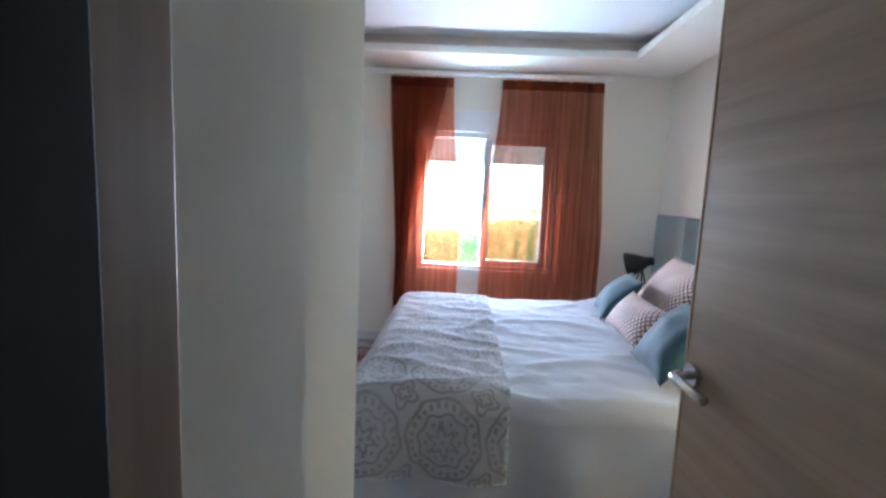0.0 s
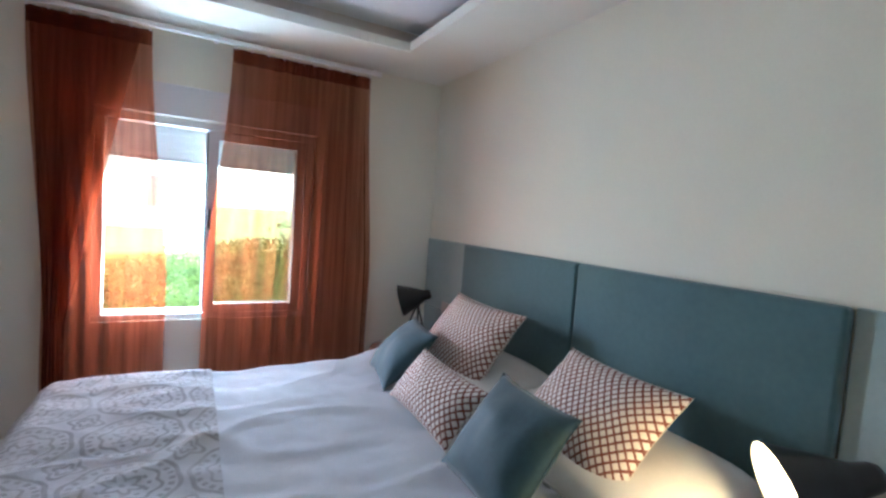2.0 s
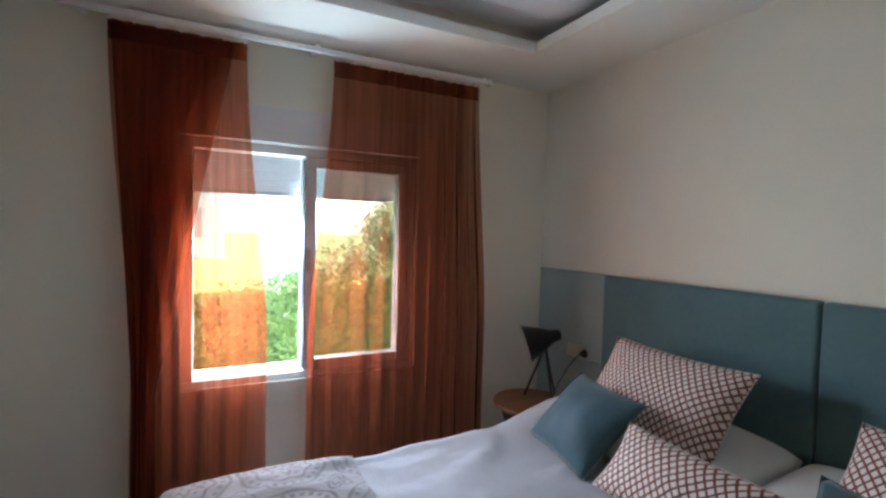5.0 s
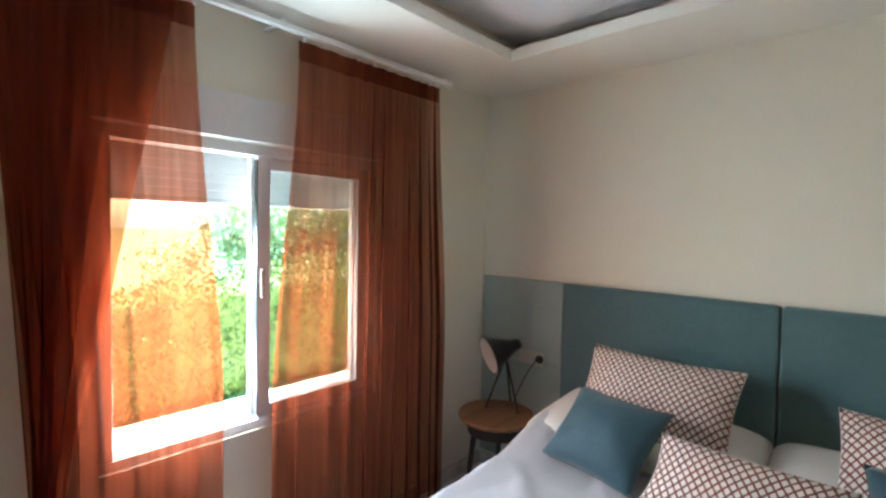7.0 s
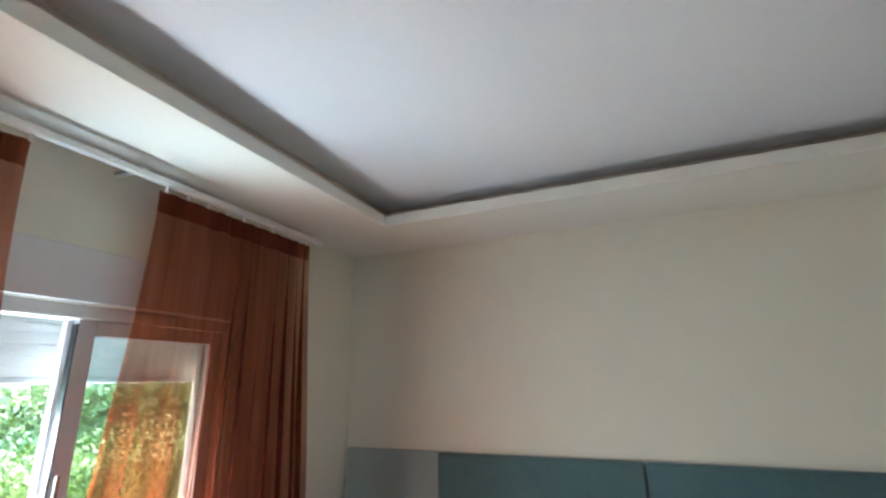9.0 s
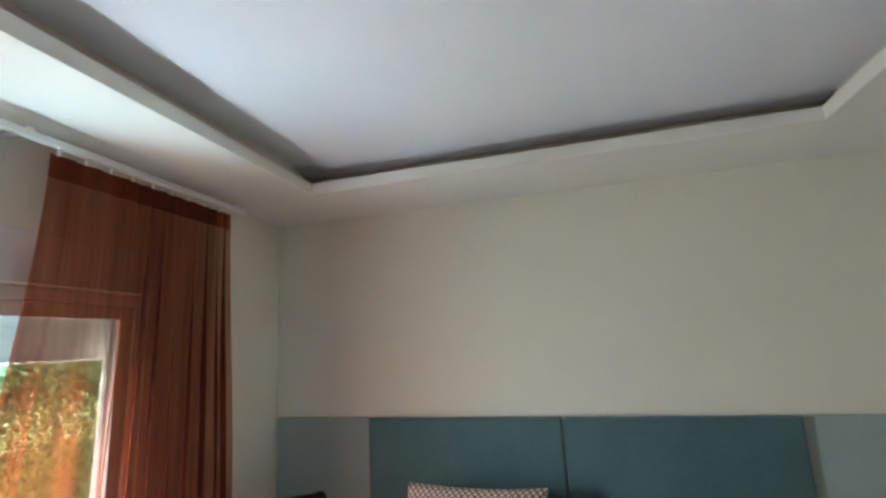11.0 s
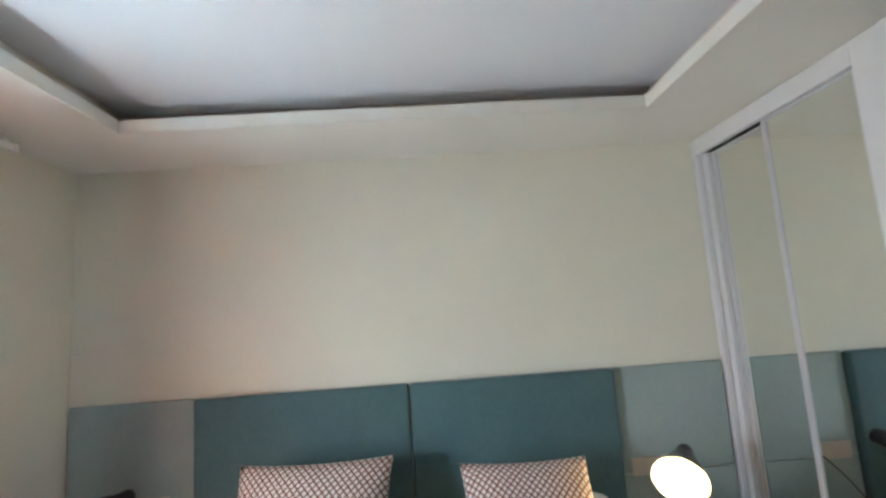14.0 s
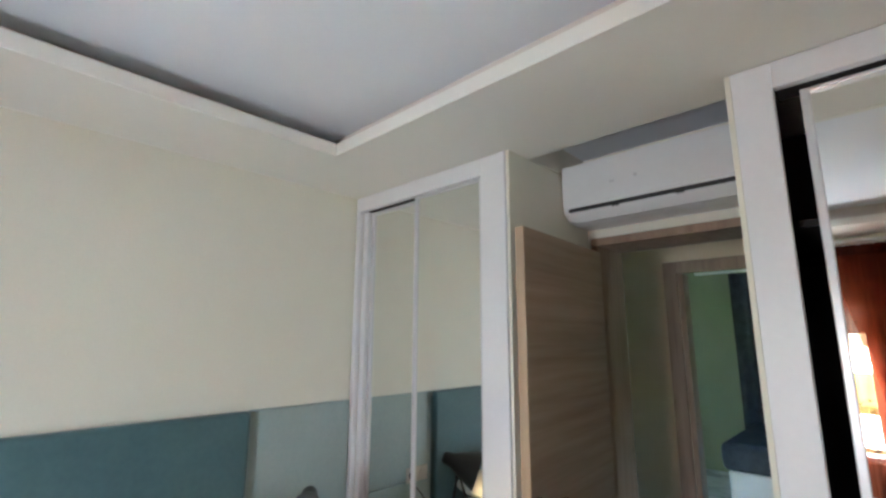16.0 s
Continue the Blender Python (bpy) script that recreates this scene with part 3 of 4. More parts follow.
# ---- air conditioner ----
def air_conditioner():
    ac = thing("air_conditioner", (0.87, 0.85, 2.07), "white wall-mounted air conditioner above the door", "air conditioner")
    xa, xb = 0.485, 1.245
    prof = [(0.742, 2.075), (0.742, 2.355), (0.90, 2.358), (0.945, 2.350), (0.962, 2.33), (0.968, 2.135), (0.960, 2.105), (0.925, 2.078), (0.86, 2.070)]
    bm = bmesh.new()
    rows = []
    for x, s in ((xa, 0.96), (xa + 0.008, 1.0), (xb - 0.008, 1.0), (xb, 0.96)):
        cy, cz = 0.742, 2.215
        rows.append([bm.verts.new((x, cy + (y - cy) * s, cz + (z - cz) * s)) for y, z in prof])
    for a, b in zip(rows, rows[1:]):
        for k in range(len(prof)):
            bm.faces.new((a[k], a[(k + 1) % len(prof)], b[(k + 1) % len(prof)], b[k]))
    bm.faces.new(rows[0])
    bm.faces.new(rows[-1])
    part("body", bm, PVC, ac)
    part("front_panel", box(xa + 0.004, xb - 0.004, 0.966, 0.974, 2.142, 2.338, 0.004), PVC, ac)
    part("air_slot", boxes((xa + 0.03, xb - 0.03, 0.958, 0.9685, 2.114, 2.131)), RUBBER, ac, "black air outlet slot")
    flap = bmesh.new()
    pts = [(0.967, 2.112), (0.955, 2.100), (0.925, 2.076), (0.918, 2.081), (0.950, 2.104), (0.962, 2.116)]
    ends = [[flap.verts.new((x, y + 0.006, z - 0.006)) for y, z in pts] for x in (xa + 0.035, xb - 0.035)]
    for k in range(len(pts)):
        flap.faces.new((ends[0][k], ends[0][(k + 1) % len(pts)], ends[1][(k + 1) % len(pts)], ends[1][k]))
    flap.faces.new(ends[0])
    flap.faces.new(ends[1])
    part("flap", flap, PVC, ac)
    for x in (0.72, 0.98):
        part("vane", boxes((x, x + 0.03, 0.964, 0.972, 2.104, 2.122)), RUBBER, ac)
    part("badge", boxes((0.99, 1.012, 0.9745, 0.976, 2.215, 2.223)), ALU, ac)
    part("light_window", cone((0.90, 0.9735, 2.225), (0.90, 0.9752, 2.225), 0.008, 0.008, 16), ALU, ac)
    ac.scale = (1.02, 1.16, 1.0)
    ac.location.y += 0.018
    return ac


air_conditioner()

# ---- bathroom side: sliding glass door ----
gd = thing("sliding_glass_door", (XW + 0.04, 3.48, 0.0), "frosted bluish glass sliding door hanging from a steel rail", "sliding door")
pane = part("glass_panel", box(-0.508, -0.498, 3.05, 3.885, 0.012, 1.99, 0.002), FROST, gd)
for z in (0.39, 0.80, 1.22, 1.63):
    part("etched_line", boxes((-0.4975, -0.4965, 3.055, 3.88, z, z + 0.006)), RUBBER, pane, "thin dark line across the glass")
part("edge_strip", box(-0.514, -0.492, 3.040, 3.0515, 0.012, 1.985, 0.002), STEEL, gd)
part("rail", box(-0.516, -0.490, 2.95, 4.36, 1.935, 1.965, 0.003), STEEL, gd, "brushed steel rail")
for y in (3.2, 3.72):
    part("roller", cone((-0.489, y, 1.95), (-0.470, y, 1.95), 0.028, 0.028, 24), STEEL, gd)
for y in (3.0, 4.3):
    part("rail_stand_off", cone((XW, y, 1.95), (-0.516, y, 1.95), 0.009, 0.009, 12), STEEL, gd)
part("handle", tube([(-0.497, 3.085, 0.60), (-0.472, 3.085, 0.60), (-0.468, 3.085, 0.61), (-0.468, 3.085, 0.79), (-0.472, 3.085, 0.80), (-0.497, 3.085, 0.80)], 0.009, 10), PVC, gd, smooth=True)
part("guide_foot", box(-0.52, -0.486, 3.90, 3.94, 0, 0.02, 0.003), RUBBER, gd)
sw = thing("socket_plate", (XW, 4.085, 0.41), "grey plastic wall socket low on the wall", "socket")
part("plate", box(XW, XW + 0.010, 4.045, 4.125, 0.375, 0.455, 0.004), STEEL, sw)
part("insert", cone((XW + 0.010, 4.085, 0.415), (XW + 0.0115, 4.085, 0.415), 0.022, 0.022, 24), RUBBER, sw)

# ---- bed ----
BX0, BX1, BY0, BY1, BZ = 0.27, 2.235, 2.09, 3.78, 0.60
bed = thing("bed", (1.25, 2.935, 0), "double bed base with a thick white mattress", "bed")
part("base", box(BX0 + 0.05, BX1, BY0 + 0.05, BY1 - 0.05, 0.08, 0.30, 0.02, 3), PALE, bed, "pale grey upholstered bed base")
part("mattress", box(BX0 + 0.03, BX1, BY0 + 0.03, BY1 - 0.03, 0.302, 0.575, 0.05, 4), SHEET, bed, "white mattress with fitted sheet", smooth=True)
for x in (BX0 + 0.12, BX1 - 0.12):
    for y in (BY0 + 0.12, BY1 - 0.12):
        part("leg", cone((x, y, 0), (x, y, 0.085), 0.02, 0.028, 14), BLACK, bed)


def fall(e, r=0.07):
    """How far in and how far down cloth lies that has gone e past the start of a rounded edge."""
    if e <= 0:
        return -e, 0.0
    if e < math.pi * r / 2:
        return -r * math.sin(e / r), r * (1 - math.cos(e / r))
    return -r, r + e - math.pi * r / 2


def cloth(a, b, lift=0.0):
    """Place on the bedding of the cloth's coordinates: a from the foot edge, b from the south edge."""
    r = 0.07
    width = BY1 - BY0
    fx, dx = fall(r - a, r)
    x = BX0 + r + (fx if a < r else a - r)
    if b < width / 2:
        fy, dy = fall(r - b, r)
        y = BY0 + r + (fy if b < r else b - r)
        side = -1
    else:
        c = width - b
        fy, dy = fall(r - c, r)
        y = BY1 - r - (fy if c < r else c - r)
        side = 1
    drop = max(dx, dy) + 0.3 * min(dx, dy)
    p = Vector((x, y, BZ - drop))
    w = noise.noise((a * 2.2, b * 2.2, 0)) * 0.016 + noise.noise((a * 5.5, b * 9.0, 3)) * 0.008 + noise.noise((a * 16, b * 22, 7)) * 0.0035
    # soft creases running from the foot towards the pillows
    w += 0.012 * max(0.0, 1 - abs(noise.noise((a * 1.3 + 0.4 * b, b * 3.4, 11))) * 7)
    if a < 0.64:
        fold = 1 - abs(noise.noise((a * 2.0 + 5, b * 7.5 + 1.2 * noise.noise((a * 3, b * 2, 9)), 17))) * 4.5
        w += 0.005 * max(0.0, fold) * min(1.0, (0.64 - a) * 12)
    # the duvet is bunched up beside the pillows on the window side
    w += 0.075 * max(0.0, min(1.0, (a - 1.22) / 0.28)) * max(0.0, min(1.0, (b - 1.46) / 0.12))
    if drop > 0.05:
        hang = min(1.0, drop / 0.25)
        if dx >= dy:
            p.x -= 0.02 * hang + hang * 0.018 * math.sin(b * 19 + 2.0 * noise.noise((b * 3, 1, 2)))
        if dy >= dx * 0.6:
            p.y += side * (0.02 * hang + hang * 0.018 * math.sin(a * 17 + 2.5 * noise.noise((a * 3, 4, 2))))
        if dx >= dy:
            p.x -= lift
        else:
            p.y += side * lift
        p.x += w * 0.5
    p.z += w * (1 if drop < 0.05 else 0.4) + (lift if drop < 0.12 else 0)
    return p


DROP = 0.40
duvet = sheet(130, 150, lambda s, t: cloth(-DROP + s * (1.76 + DROP), -DROP + t * (BY1 - BY0 + 2 * DROP)))
bmesh.ops.solidify(duvet, geom=duvet.faces[:], thickness=0.012)
tagged(part("duvet", duvet, LINEN, smooth=True), "white cotton duvet spread over the bed, lightly creased", "duvet")
runner = sheet(60, 170, lambda s, t: cloth(-0.36 + s * (0.60 + 0.36), -0.275 + t * (BY1 - BY0 + 0.515), 0.012), lambda s, t: (s * 0.96, t * 2.205))
bmesh.ops.solidify(runner, geom=runner.faces[:], thickness=-0.006)
tagged(part("bed_runner", runner, MEDALLION, smooth=True), "pale throw with grey medallion print across the foot of the bed", "throw")


def cushion(name, corners, thick, mat, label, category="cushion", group="", pinch=0.07, power=2.2, corner=0.0):
    """A stuffed cushion. corners: bottom left, bottom right, top left (metres), as seen from the bed's foot."""
    bl, br, tl = (Vector(c) for c in corners)
    eu, ev = br - bl, tl - bl
    nrm = eu.cross(ev).normalized()
    mid = bl + eu / 2 + ev / 2
    seed = mid.x * 7 + mid.y * 13
    bm = bmesh.new()
    lay = bm.loops.layers.uv.new("UVMap")
    n = 22
    def at(u, v, side):
        k = max(0.0, (1 - abs(u) ** power)) ** 0.62 * max(0.0, (1 - abs(v) ** power)) ** 0.62
        k *= 1 + 0.18 * noise.noise((u * 1.7 + seed, v * 1.7, side))
        k += 0.03 * noise.noise((u * 5 + seed, v * 5, side * 3)) * (1 - u * u) * (1 - v * v)
        c = 1 - corner * (u * v) ** 4
        uu, vv = u * c * (1 - pinch * (1 - v * v)), v * c * (1 - pinch * (1 - u * u))
        return mid + eu * uu / 2 + ev * vv / 2 + nrm * side * thick / 2 * k
    for side in (1, -1):
        vs = [[bm.verts.new(at(2 * i / n - 1, 2 * j / n - 1, side)) for j in range(n + 1)] for i in range(n + 1)]
        for i in range(n):
            for j in range(n):
                f = bm.faces.new((vs[i][j], vs[i + 1][j], vs[i + 1][j + 1], vs[i][j + 1]))
                for l, (a, b) in zip(f.loops, ((i, j), (i + 1, j), (i + 1, j + 1), (i, j + 1))):
                    l[lay].uv = (a / n * eu.length, b / n * ev.length)
    bmesh.ops.remove_doubles(bm, verts=bm.verts, dist=0.0004)
    root = thing(name, tuple(mid - Vector((0, 0, ev.length / 2))), label, category, group)
    body = part("cover", bm, mat, root, smooth=True)
    edge = [at(u, v, 0) for u, v in [(-1 + 2 * i / 16, -1) for i in range(16)] + [(1, -1 + 2 * i / 16) for i in range(16)] + [(1 - 2 * i / 16, 1) for i in range(16)] + [(-1, 1 - 2 * i / 16) for i in range(17)]]
    part("seam", tube(edge, 0.0014, 6), COTTON if mat is LATTICE else mat, root, smooth=True)
    return root


for south, north in ((2.925, 3.81), (2.07, 2.943)):
    cushion("pillow", [(1.70, north, 0.628), (1.70, south, 0.628), (2.245, north, 0.672)], 0.135, SHEET, "white sleeping pillow lying flat against the headboard", "pillow", "sleeping pillows", 0.015, 5.0, 0.07)
cushion("cushion", [(1.82, 3.645, 0.60), (1.80, 3.02, 0.60), (2.09, 3.64, 0.965)], 0.18, LATTICE, "large white cushion with rust-red diamond lattice, leaning on the headboard", group="scatter cushions")
cushion("cushion", [(1.78, 2.75, 0.615), (1.75, 2.23, 0.615), (2.085, 2.745, 0.905)], 0.17, LATTICE, "large white cushion with rust-red diamond lattice, leaning on the headboard", group="scatter cushions")
cushion("cushion", [(1.535, 3.22, 0.612), (1.52, 2.69, 0.612), (1.675, 3.20, 0.80)], 0.15, LATTICE, "small oblong cushion with rust-red diamond lattice", group="scatter cushions")
cushion("cushion", [(1.585, 3.625, 0.61), (1.515, 3.245, 0.61), (1.795, 3.555, 0.855)], 0.15, VELVET_BLUE, "square teal velvet cushion leaning on a patterned one", group="scatter cushions")
cushion("cushion", [(1.485, 2.655, 0.61), (1.46, 2.27, 0.61), (1.715, 2.675, 0.865)], 0.15, VELVET_BLUE, "square teal velvet cushion leaning on a patterned one", group="scatter cushions")

# ---- headboard ----
hb = thing("headboard", (2.29, 2.94, 0.0), "wide teal velvet headboard with pale teal side panels on the wall", "headboard")
part("pad", box(2.262, XE - 0.004, 1.978, 2.940, 0.10, 1.215, 0.016, 4), VELVET, hb, "padded teal velvet panel", smooth=True)
part("pad", box(2.262, XE - 0.004, 2.944, 3.918, 0.10, 1.215, 0.016, 4), VELVET, hb, "padded teal velvet panel", smooth=True)
for ya, yb in ((YW + 0.010, 1.974), (3.922, 4.484)):
    part("side_panel", box(2.298, XE - 0.004, ya, yb, 0.735, 1.215, 0.005, 2), PALE, hb, "flat pale teal cloth panel")
    part("side_panel", box(2.298, XE - 0.004, ya, yb, 0.10, 0.731, 0.005, 2), PALE, hb, "flat pale teal cloth panel")


def socket_row(y0, y1, label):
    s = thing("socket_plate", (2.296, (y0 + y1) / 2, 0.76), label, "socket", "bedside sockets")
    part("plate", box(2.288, 2.2985, y0, y1, 0.722, 0.802, 0.004), PLATE, s)
    n = 3
    for k in range(n):
        y = y0 + (k + 0.5) * (y1 - y0) / n
        part("insert", cone((2.288, y, 0.762), (2.2865, y, 0.762), 0.024, 0.024, 24), PLATE if k else RUBBER, s)
    return s


socket_row(1.70, 1.935, "cream three-gang socket plate with a black plug")
socket_row(4.03, 4.20, "cream three-gang socket plate with a black plug")


# ---- nightstands and lamps ----
def nightstand(cx, cy, label):
    ns = thing("nightstand", (cx, cy, 0), label, "nightstand", "nightstands")
    top = 0.515
    m = Matrix.Translation((cx, cy, 0))
    part("tabletop", revolve([(0.0, top - 0.028), (0.19, top - 0.028), (0.20, top - 0.02), (0.205, top - 0.008), (0.20, top), (0.0, top)], m, 40), TABLE_WOOD, ns, "round warm brown wooden top")
    part("apron", cone((cx, cy, top - 0.10), (cx, cy, top - 0.029), 0.15, 0.165, 32), DARK, ns)
    for k in range(3):
        a = 2 * math.pi * k / 3 + 0.5
        c, s = math.cos(a), math.sin(a)
        part("leg", cone((cx + 0.17 * c, cy + 0.17 * s, 0), (cx + 0.12 * c, cy + 0.12 * s, top - 0.06), 0.010, 0.016, 12), BLACK, ns)
    return ns


nightstand(1.985, 4.135, "round brown wooden bedside table with dark legs")
nightstand(1.93, 1.80, "round brown wooden bedside table with dark legs")


def table_lamp(cx, cy, aim, lit, label, height=0.315):
    """A black tripod lamp. aim: the way in which its shade opens."""
    z0 = 0.516
    lamp = thing("table_lamp", (cx, cy, z0), label, "lamp", "bedside lamps")
    hub = Vector((cx, cy, z0 + height))
    part("collar", cone(hub - Vector((0, 0, 0.03)), hub + Vector((0, 0, 0.045)), 0.014, 0.012, 16), BLACK, lamp)
    for k in range(3):
        a = 2 * math.pi * k / 3 + 0.3
        foot = Vector((cx + 0.105 * math.cos(a), cy + 0.105 * math.sin(a), z0 + 0.004))
        part("leg", cone(foot, hub, 0.006, 0.006, 10), BLACK, lamp)
        part("foot", cone(foot - Vector((0, 0, 0.004)), foot + Vector((0, 0, 0.006)), 0.008, 0.008, 10), RUBBER, lamp)
    d = Vector(aim).normalized()
    neck = hub + Vector((0, 0, 0.045))
    m = Matrix.Translation(neck - d * 0.085) @ d.to_track_quat("Z", "Y").to_matrix().to_4x4() @ Matrix.Scale(1.2, 4)
    shade = part("shade", revolve([(0.0, 0.0), (0.020, 0.0), (0.026, 0.012), (0.030, 0.040), (0.040, 0.060), (0.052, 0.085), (0.086, 0.165), (0.0875, 0.166), (0.0850, 0.165), (0.050, 0.087), (0.038, 0.064), (0.0, 0.060)], m, 40), BLACK, lamp, "black conical metal shade", smooth=True)
    part("lining", revolve([(0.0842, 0.1645), (0.0490, 0.087), (0.037, 0.066), (0.0, 0.062)], m, 40), SHADE_IN, shade, "white enamel lining", smooth=True)
    bulb = revolve([(0.0, 0.142), (0.014, 0.140), (0.026, 0.128), (0.030, 0.112), (0.026, 0.094), (0.014, 0.076), (0.012, 0.066), (0.0, 0.066)], m, 24)
    part("bulb", bulb, GLOW if lit else SHADE_IN, shade, "lit warm bulb" if lit else "unlit white bulb", smooth=True)
    part("bracket", tube([neck + Vector((0, 0, -0.03)), neck + Vector((0.012, 0, 0.01)), neck - d * 0.02 + Vector((0.012, 0, 0.03))], 0.006, 8), CHROME, lamp, smooth=True)
    return lamp, m


table_lamp(2.085, 4.15, (-0.76, 0.42, -0.27), False, "black tripod table lamp with a conical shade, switched off", 0.285)
lamp_lit, lamp_m = table_lamp(1.975, 1.855, (-0.72, 0.55, -0.32), True, "black tripod table lamp with a conical shade, switched on")
spot = new("lamp_light", bpy.data.lights.new("lamp_light", "POINT"))
spot.data.energy, spot.data.color, spot.data.shadow_soft_size = 0.31, (1.0, 0.60, 0.25), 0.02
spot.location = lamp_m @ Vector((0, 0, 0.152))

for (y, px, py) in ((1.745, 1.975, 1.855), (4.06, 2.085, 4.15)):
    cable = thing("lamp_cable", (2.27, y, 0.76), "black lamp cable with a plug in the wall socket", "cable")
    part("plug", cone((2.2865, y, 0.762), (2.262, y, 0.762), 0.019, 0.013, 16), RUBBER, cable)
    pts = [(2.262, y, 0.762)]
    for k in range(1, 15):
        t = k / 14
        pts.append((2.262 + (px - 2.25) * t - 0.02 * math.sin(math.pi * t), y + (py - y) * t, 0.762 - 0.241 * min(1, t * 1.35) ** 1.3))
    part("wire", tube(pts, 0.0028, 6), RUBBER, cable, smooth=True)


# ---- curtains ----
rail = thing("curtain_rail", (0.855, 4.36, 2.26), "white metal curtain rail under the lowered ceiling", "curtain rail")
part("track", box(-0.09, 1.80, 4.348, 4.372, 2.244, 2.268, 0.004), PVC, rail)
for x in (-0.05, 0.86, 1.77):
    part("bracket", boxes((x - 0.012, x + 0.012, 4.354, 4.498, 2.2685, 2.280), bevel=0.002), PVC, rail)
for x in (-0.092, 1.802):
    part("end_cap", box(x - 0.012, x + 0.012, 4.344, 4.376, 2.240, 2.272, 0.004), PVC, rail)


def curtain(top, bottom, folds, seed, label, under=None):
    """top, bottom: where the cloth begins and ends along the rail and at the floor; under: the same for a second layer behind."""
    cu = thing("curtain", ((bottom[0] + bottom[1]) / 2, 4.37, 0.02), label, "curtain", "curtains")
    outer = top[0] > 0.6
    def layer(top, bottom, folds, seed, back):
        def place(s, t):
            k = min(1.0, t * 1.45) if back else min(1.0, t * 1.5)
            k = k if back else k * k * (3 - 2 * k)
            xa, xb = top[0] + (bottom[0] - top[0]) * k, top[1] + (bottom[1] - top[1]) * k
            ph = 2 * math.pi * folds * (s + 0.045 * noise.noise((s * 5 + seed, t * 0.5, 5)))
            deep = 0.55 + 0.9 * abs(noise.noise((s * 6 + seed, t * 0.7, 2)))
            amp = (0.007 + 0.017 * min(1, t * 3)) * deep
            y = 4.385 + back + amp * math.sin(ph) + 0.3 * amp * math.sin(2.3 * ph + seed)
            # the cloth is gathered closest at its outer side
            gather = s if outer else 1 - s
            lean = (0.004 + 0.007 * gather) * (0.4 + 0.6 * min(1, t * 3)) * math.cos(ph + 0.6) * min(1, 8 * s, 8 * (1 - s))
            w = 1 - (1 - s) ** 1.35 if outer else s ** 1.35
            edge = 0.010 * noise.noise((s * 2 + seed, t * 3.0, 8)) * t
            return Vector((xa + (xb - xa) * w + lean + edge, y, 2.232 - t * 2.212))
        return place
    front = layer(top, bottom, folds, seed, 0.0)
    part("voile", sheet(300, 40, front), SHEER, cu, smooth=True)
    if under:
        part("voile", sheet(160, 40, layer(under[0], under[1], folds * 0.8, seed + 3, 0.035)), SHEER, cu, smooth=True)
    def header(s, t):
        p = front(s, 0.0)
        return Vector((p.x, p.y + 0.004, 2.2325 - t * 0.075 - 0.004 * abs(math.sin(s * folds * 3)) * t))
    part("heading_tape", sheet(160, 3, header), SHEER, cu, smooth=True)
    n = int((top[1] - top[0]) / 0.085)
    for k in range(n + 1):
        x = top[0] + 0.01 + (top[1] - top[0] - 0.02) * k / n
        part("glider", boxes((x - 0.004, x + 0.004, 4.355, 4.368, 2.222, 2.2435)), PVC, cu)
    return cu


curtain((0.045, 0.557), (0.125, 0.655), 7.0, 1.0, "sheer rust-red voile curtain drawn to the side of the window", ((0.05, 0.51), (0.125, 0.21)))
curtain((0.943, 1.752), (0.835, 1.818), 11.0, 4.0, "wide sheer rust-red voile curtain half across the window")

# ---- rug ----
rug = sheet(30, 60, lambda s, t: Vector((-0.30 + 1.0 * s + 0.006 * noise.noise((t * 9, 1, 1)), 1.95 + 2.30 * t, 0.007 + 0.002 * noise.noise((s * 6, t * 9, 2)))))
bmesh.ops.solidify(rug, geom=rug.faces[:], thickness=0.005)
tagged(part("rug", rug, RUG), "faded red and grey patterned rug under the foot of the bed", "rug")

# ---- bathroom behind the glass ----
piece("floor_bathroom", boxes((-2.4, XW - 0.16, 2.3, 4.72, -0.1, 0.0), (XW - 0.16, XW, BATH[0], BATH[1], -0.1, -0.002)), MARBLE, "pale stone bathroom floor", "floor")
piece("wall_bathroom", boxes((-2.4, XW - 0.161, 2.18, 2.3, 0, 2.5), (-2.52, -2.4, 2.18, 4.84, 0, 2.5), (-2.4, -1.9, 4.72, 4.84, 0, 2.5), (-0.9, XW - 0.161, 4.721, 4.84, 0, 2.5), (-1.9, -0.9, 4.72, 4.84, 0, 0.8), (-1.9, -0.9, 4.72, 4.84, 1.9, 2.5)), WALL, "off-white tiled bathroom walls with a window", "wall")
piece("ceiling_bathroom", boxes((-2.52, XW - 0.161, 2.18, 4.84, 2.501, 2.6)), CEIL, "white bathroom ceiling", "ceiling")

# ---- hallway and the room across ----
piece("floor_hall", boxes((-1.6, XE, -0.62, 0.50, -0.1, 0.0), (-0.6, 2.6, -3.6, -0.62, -0.1, 0.0)), MARBLE, "pale stone hallway floor", "floor")
# the hole in the west end is unseen, added to brighten the hallway
piece("wall_hall", boxes((-1.6, 0.36, -0.72, -0.6, 0, 2.6), (1.26, XE, -0.72, -0.6, 0, 2.6), (0.36, 1.26, -0.72, -0.6, 2.02, 2.6), (-1.72, -1.6, -0.72, 0.62, 0, 0.9), (-1.72, -1.6, -0.72, -0.3, 0.9, 2.6), (-1.72, -1.6, 0.1, 0.62, 0.9, 2.6), (-1.72, -1.6, -0.3, 0.1, 1.30, 2.6), (-1.6, XW - 0.16, 0.5, 0.62, 0, 2.6)), HALL, "cream painted hallway wall", "wall")
piece("ceiling_hall", boxes((-1.72, XE, -0.72, 0.50, 2.42, 2.5), (-0.6, 2.6, -3.6, -0.721, 2.42, 2.5)), CEIL, "white hallway ceiling", "ceiling")
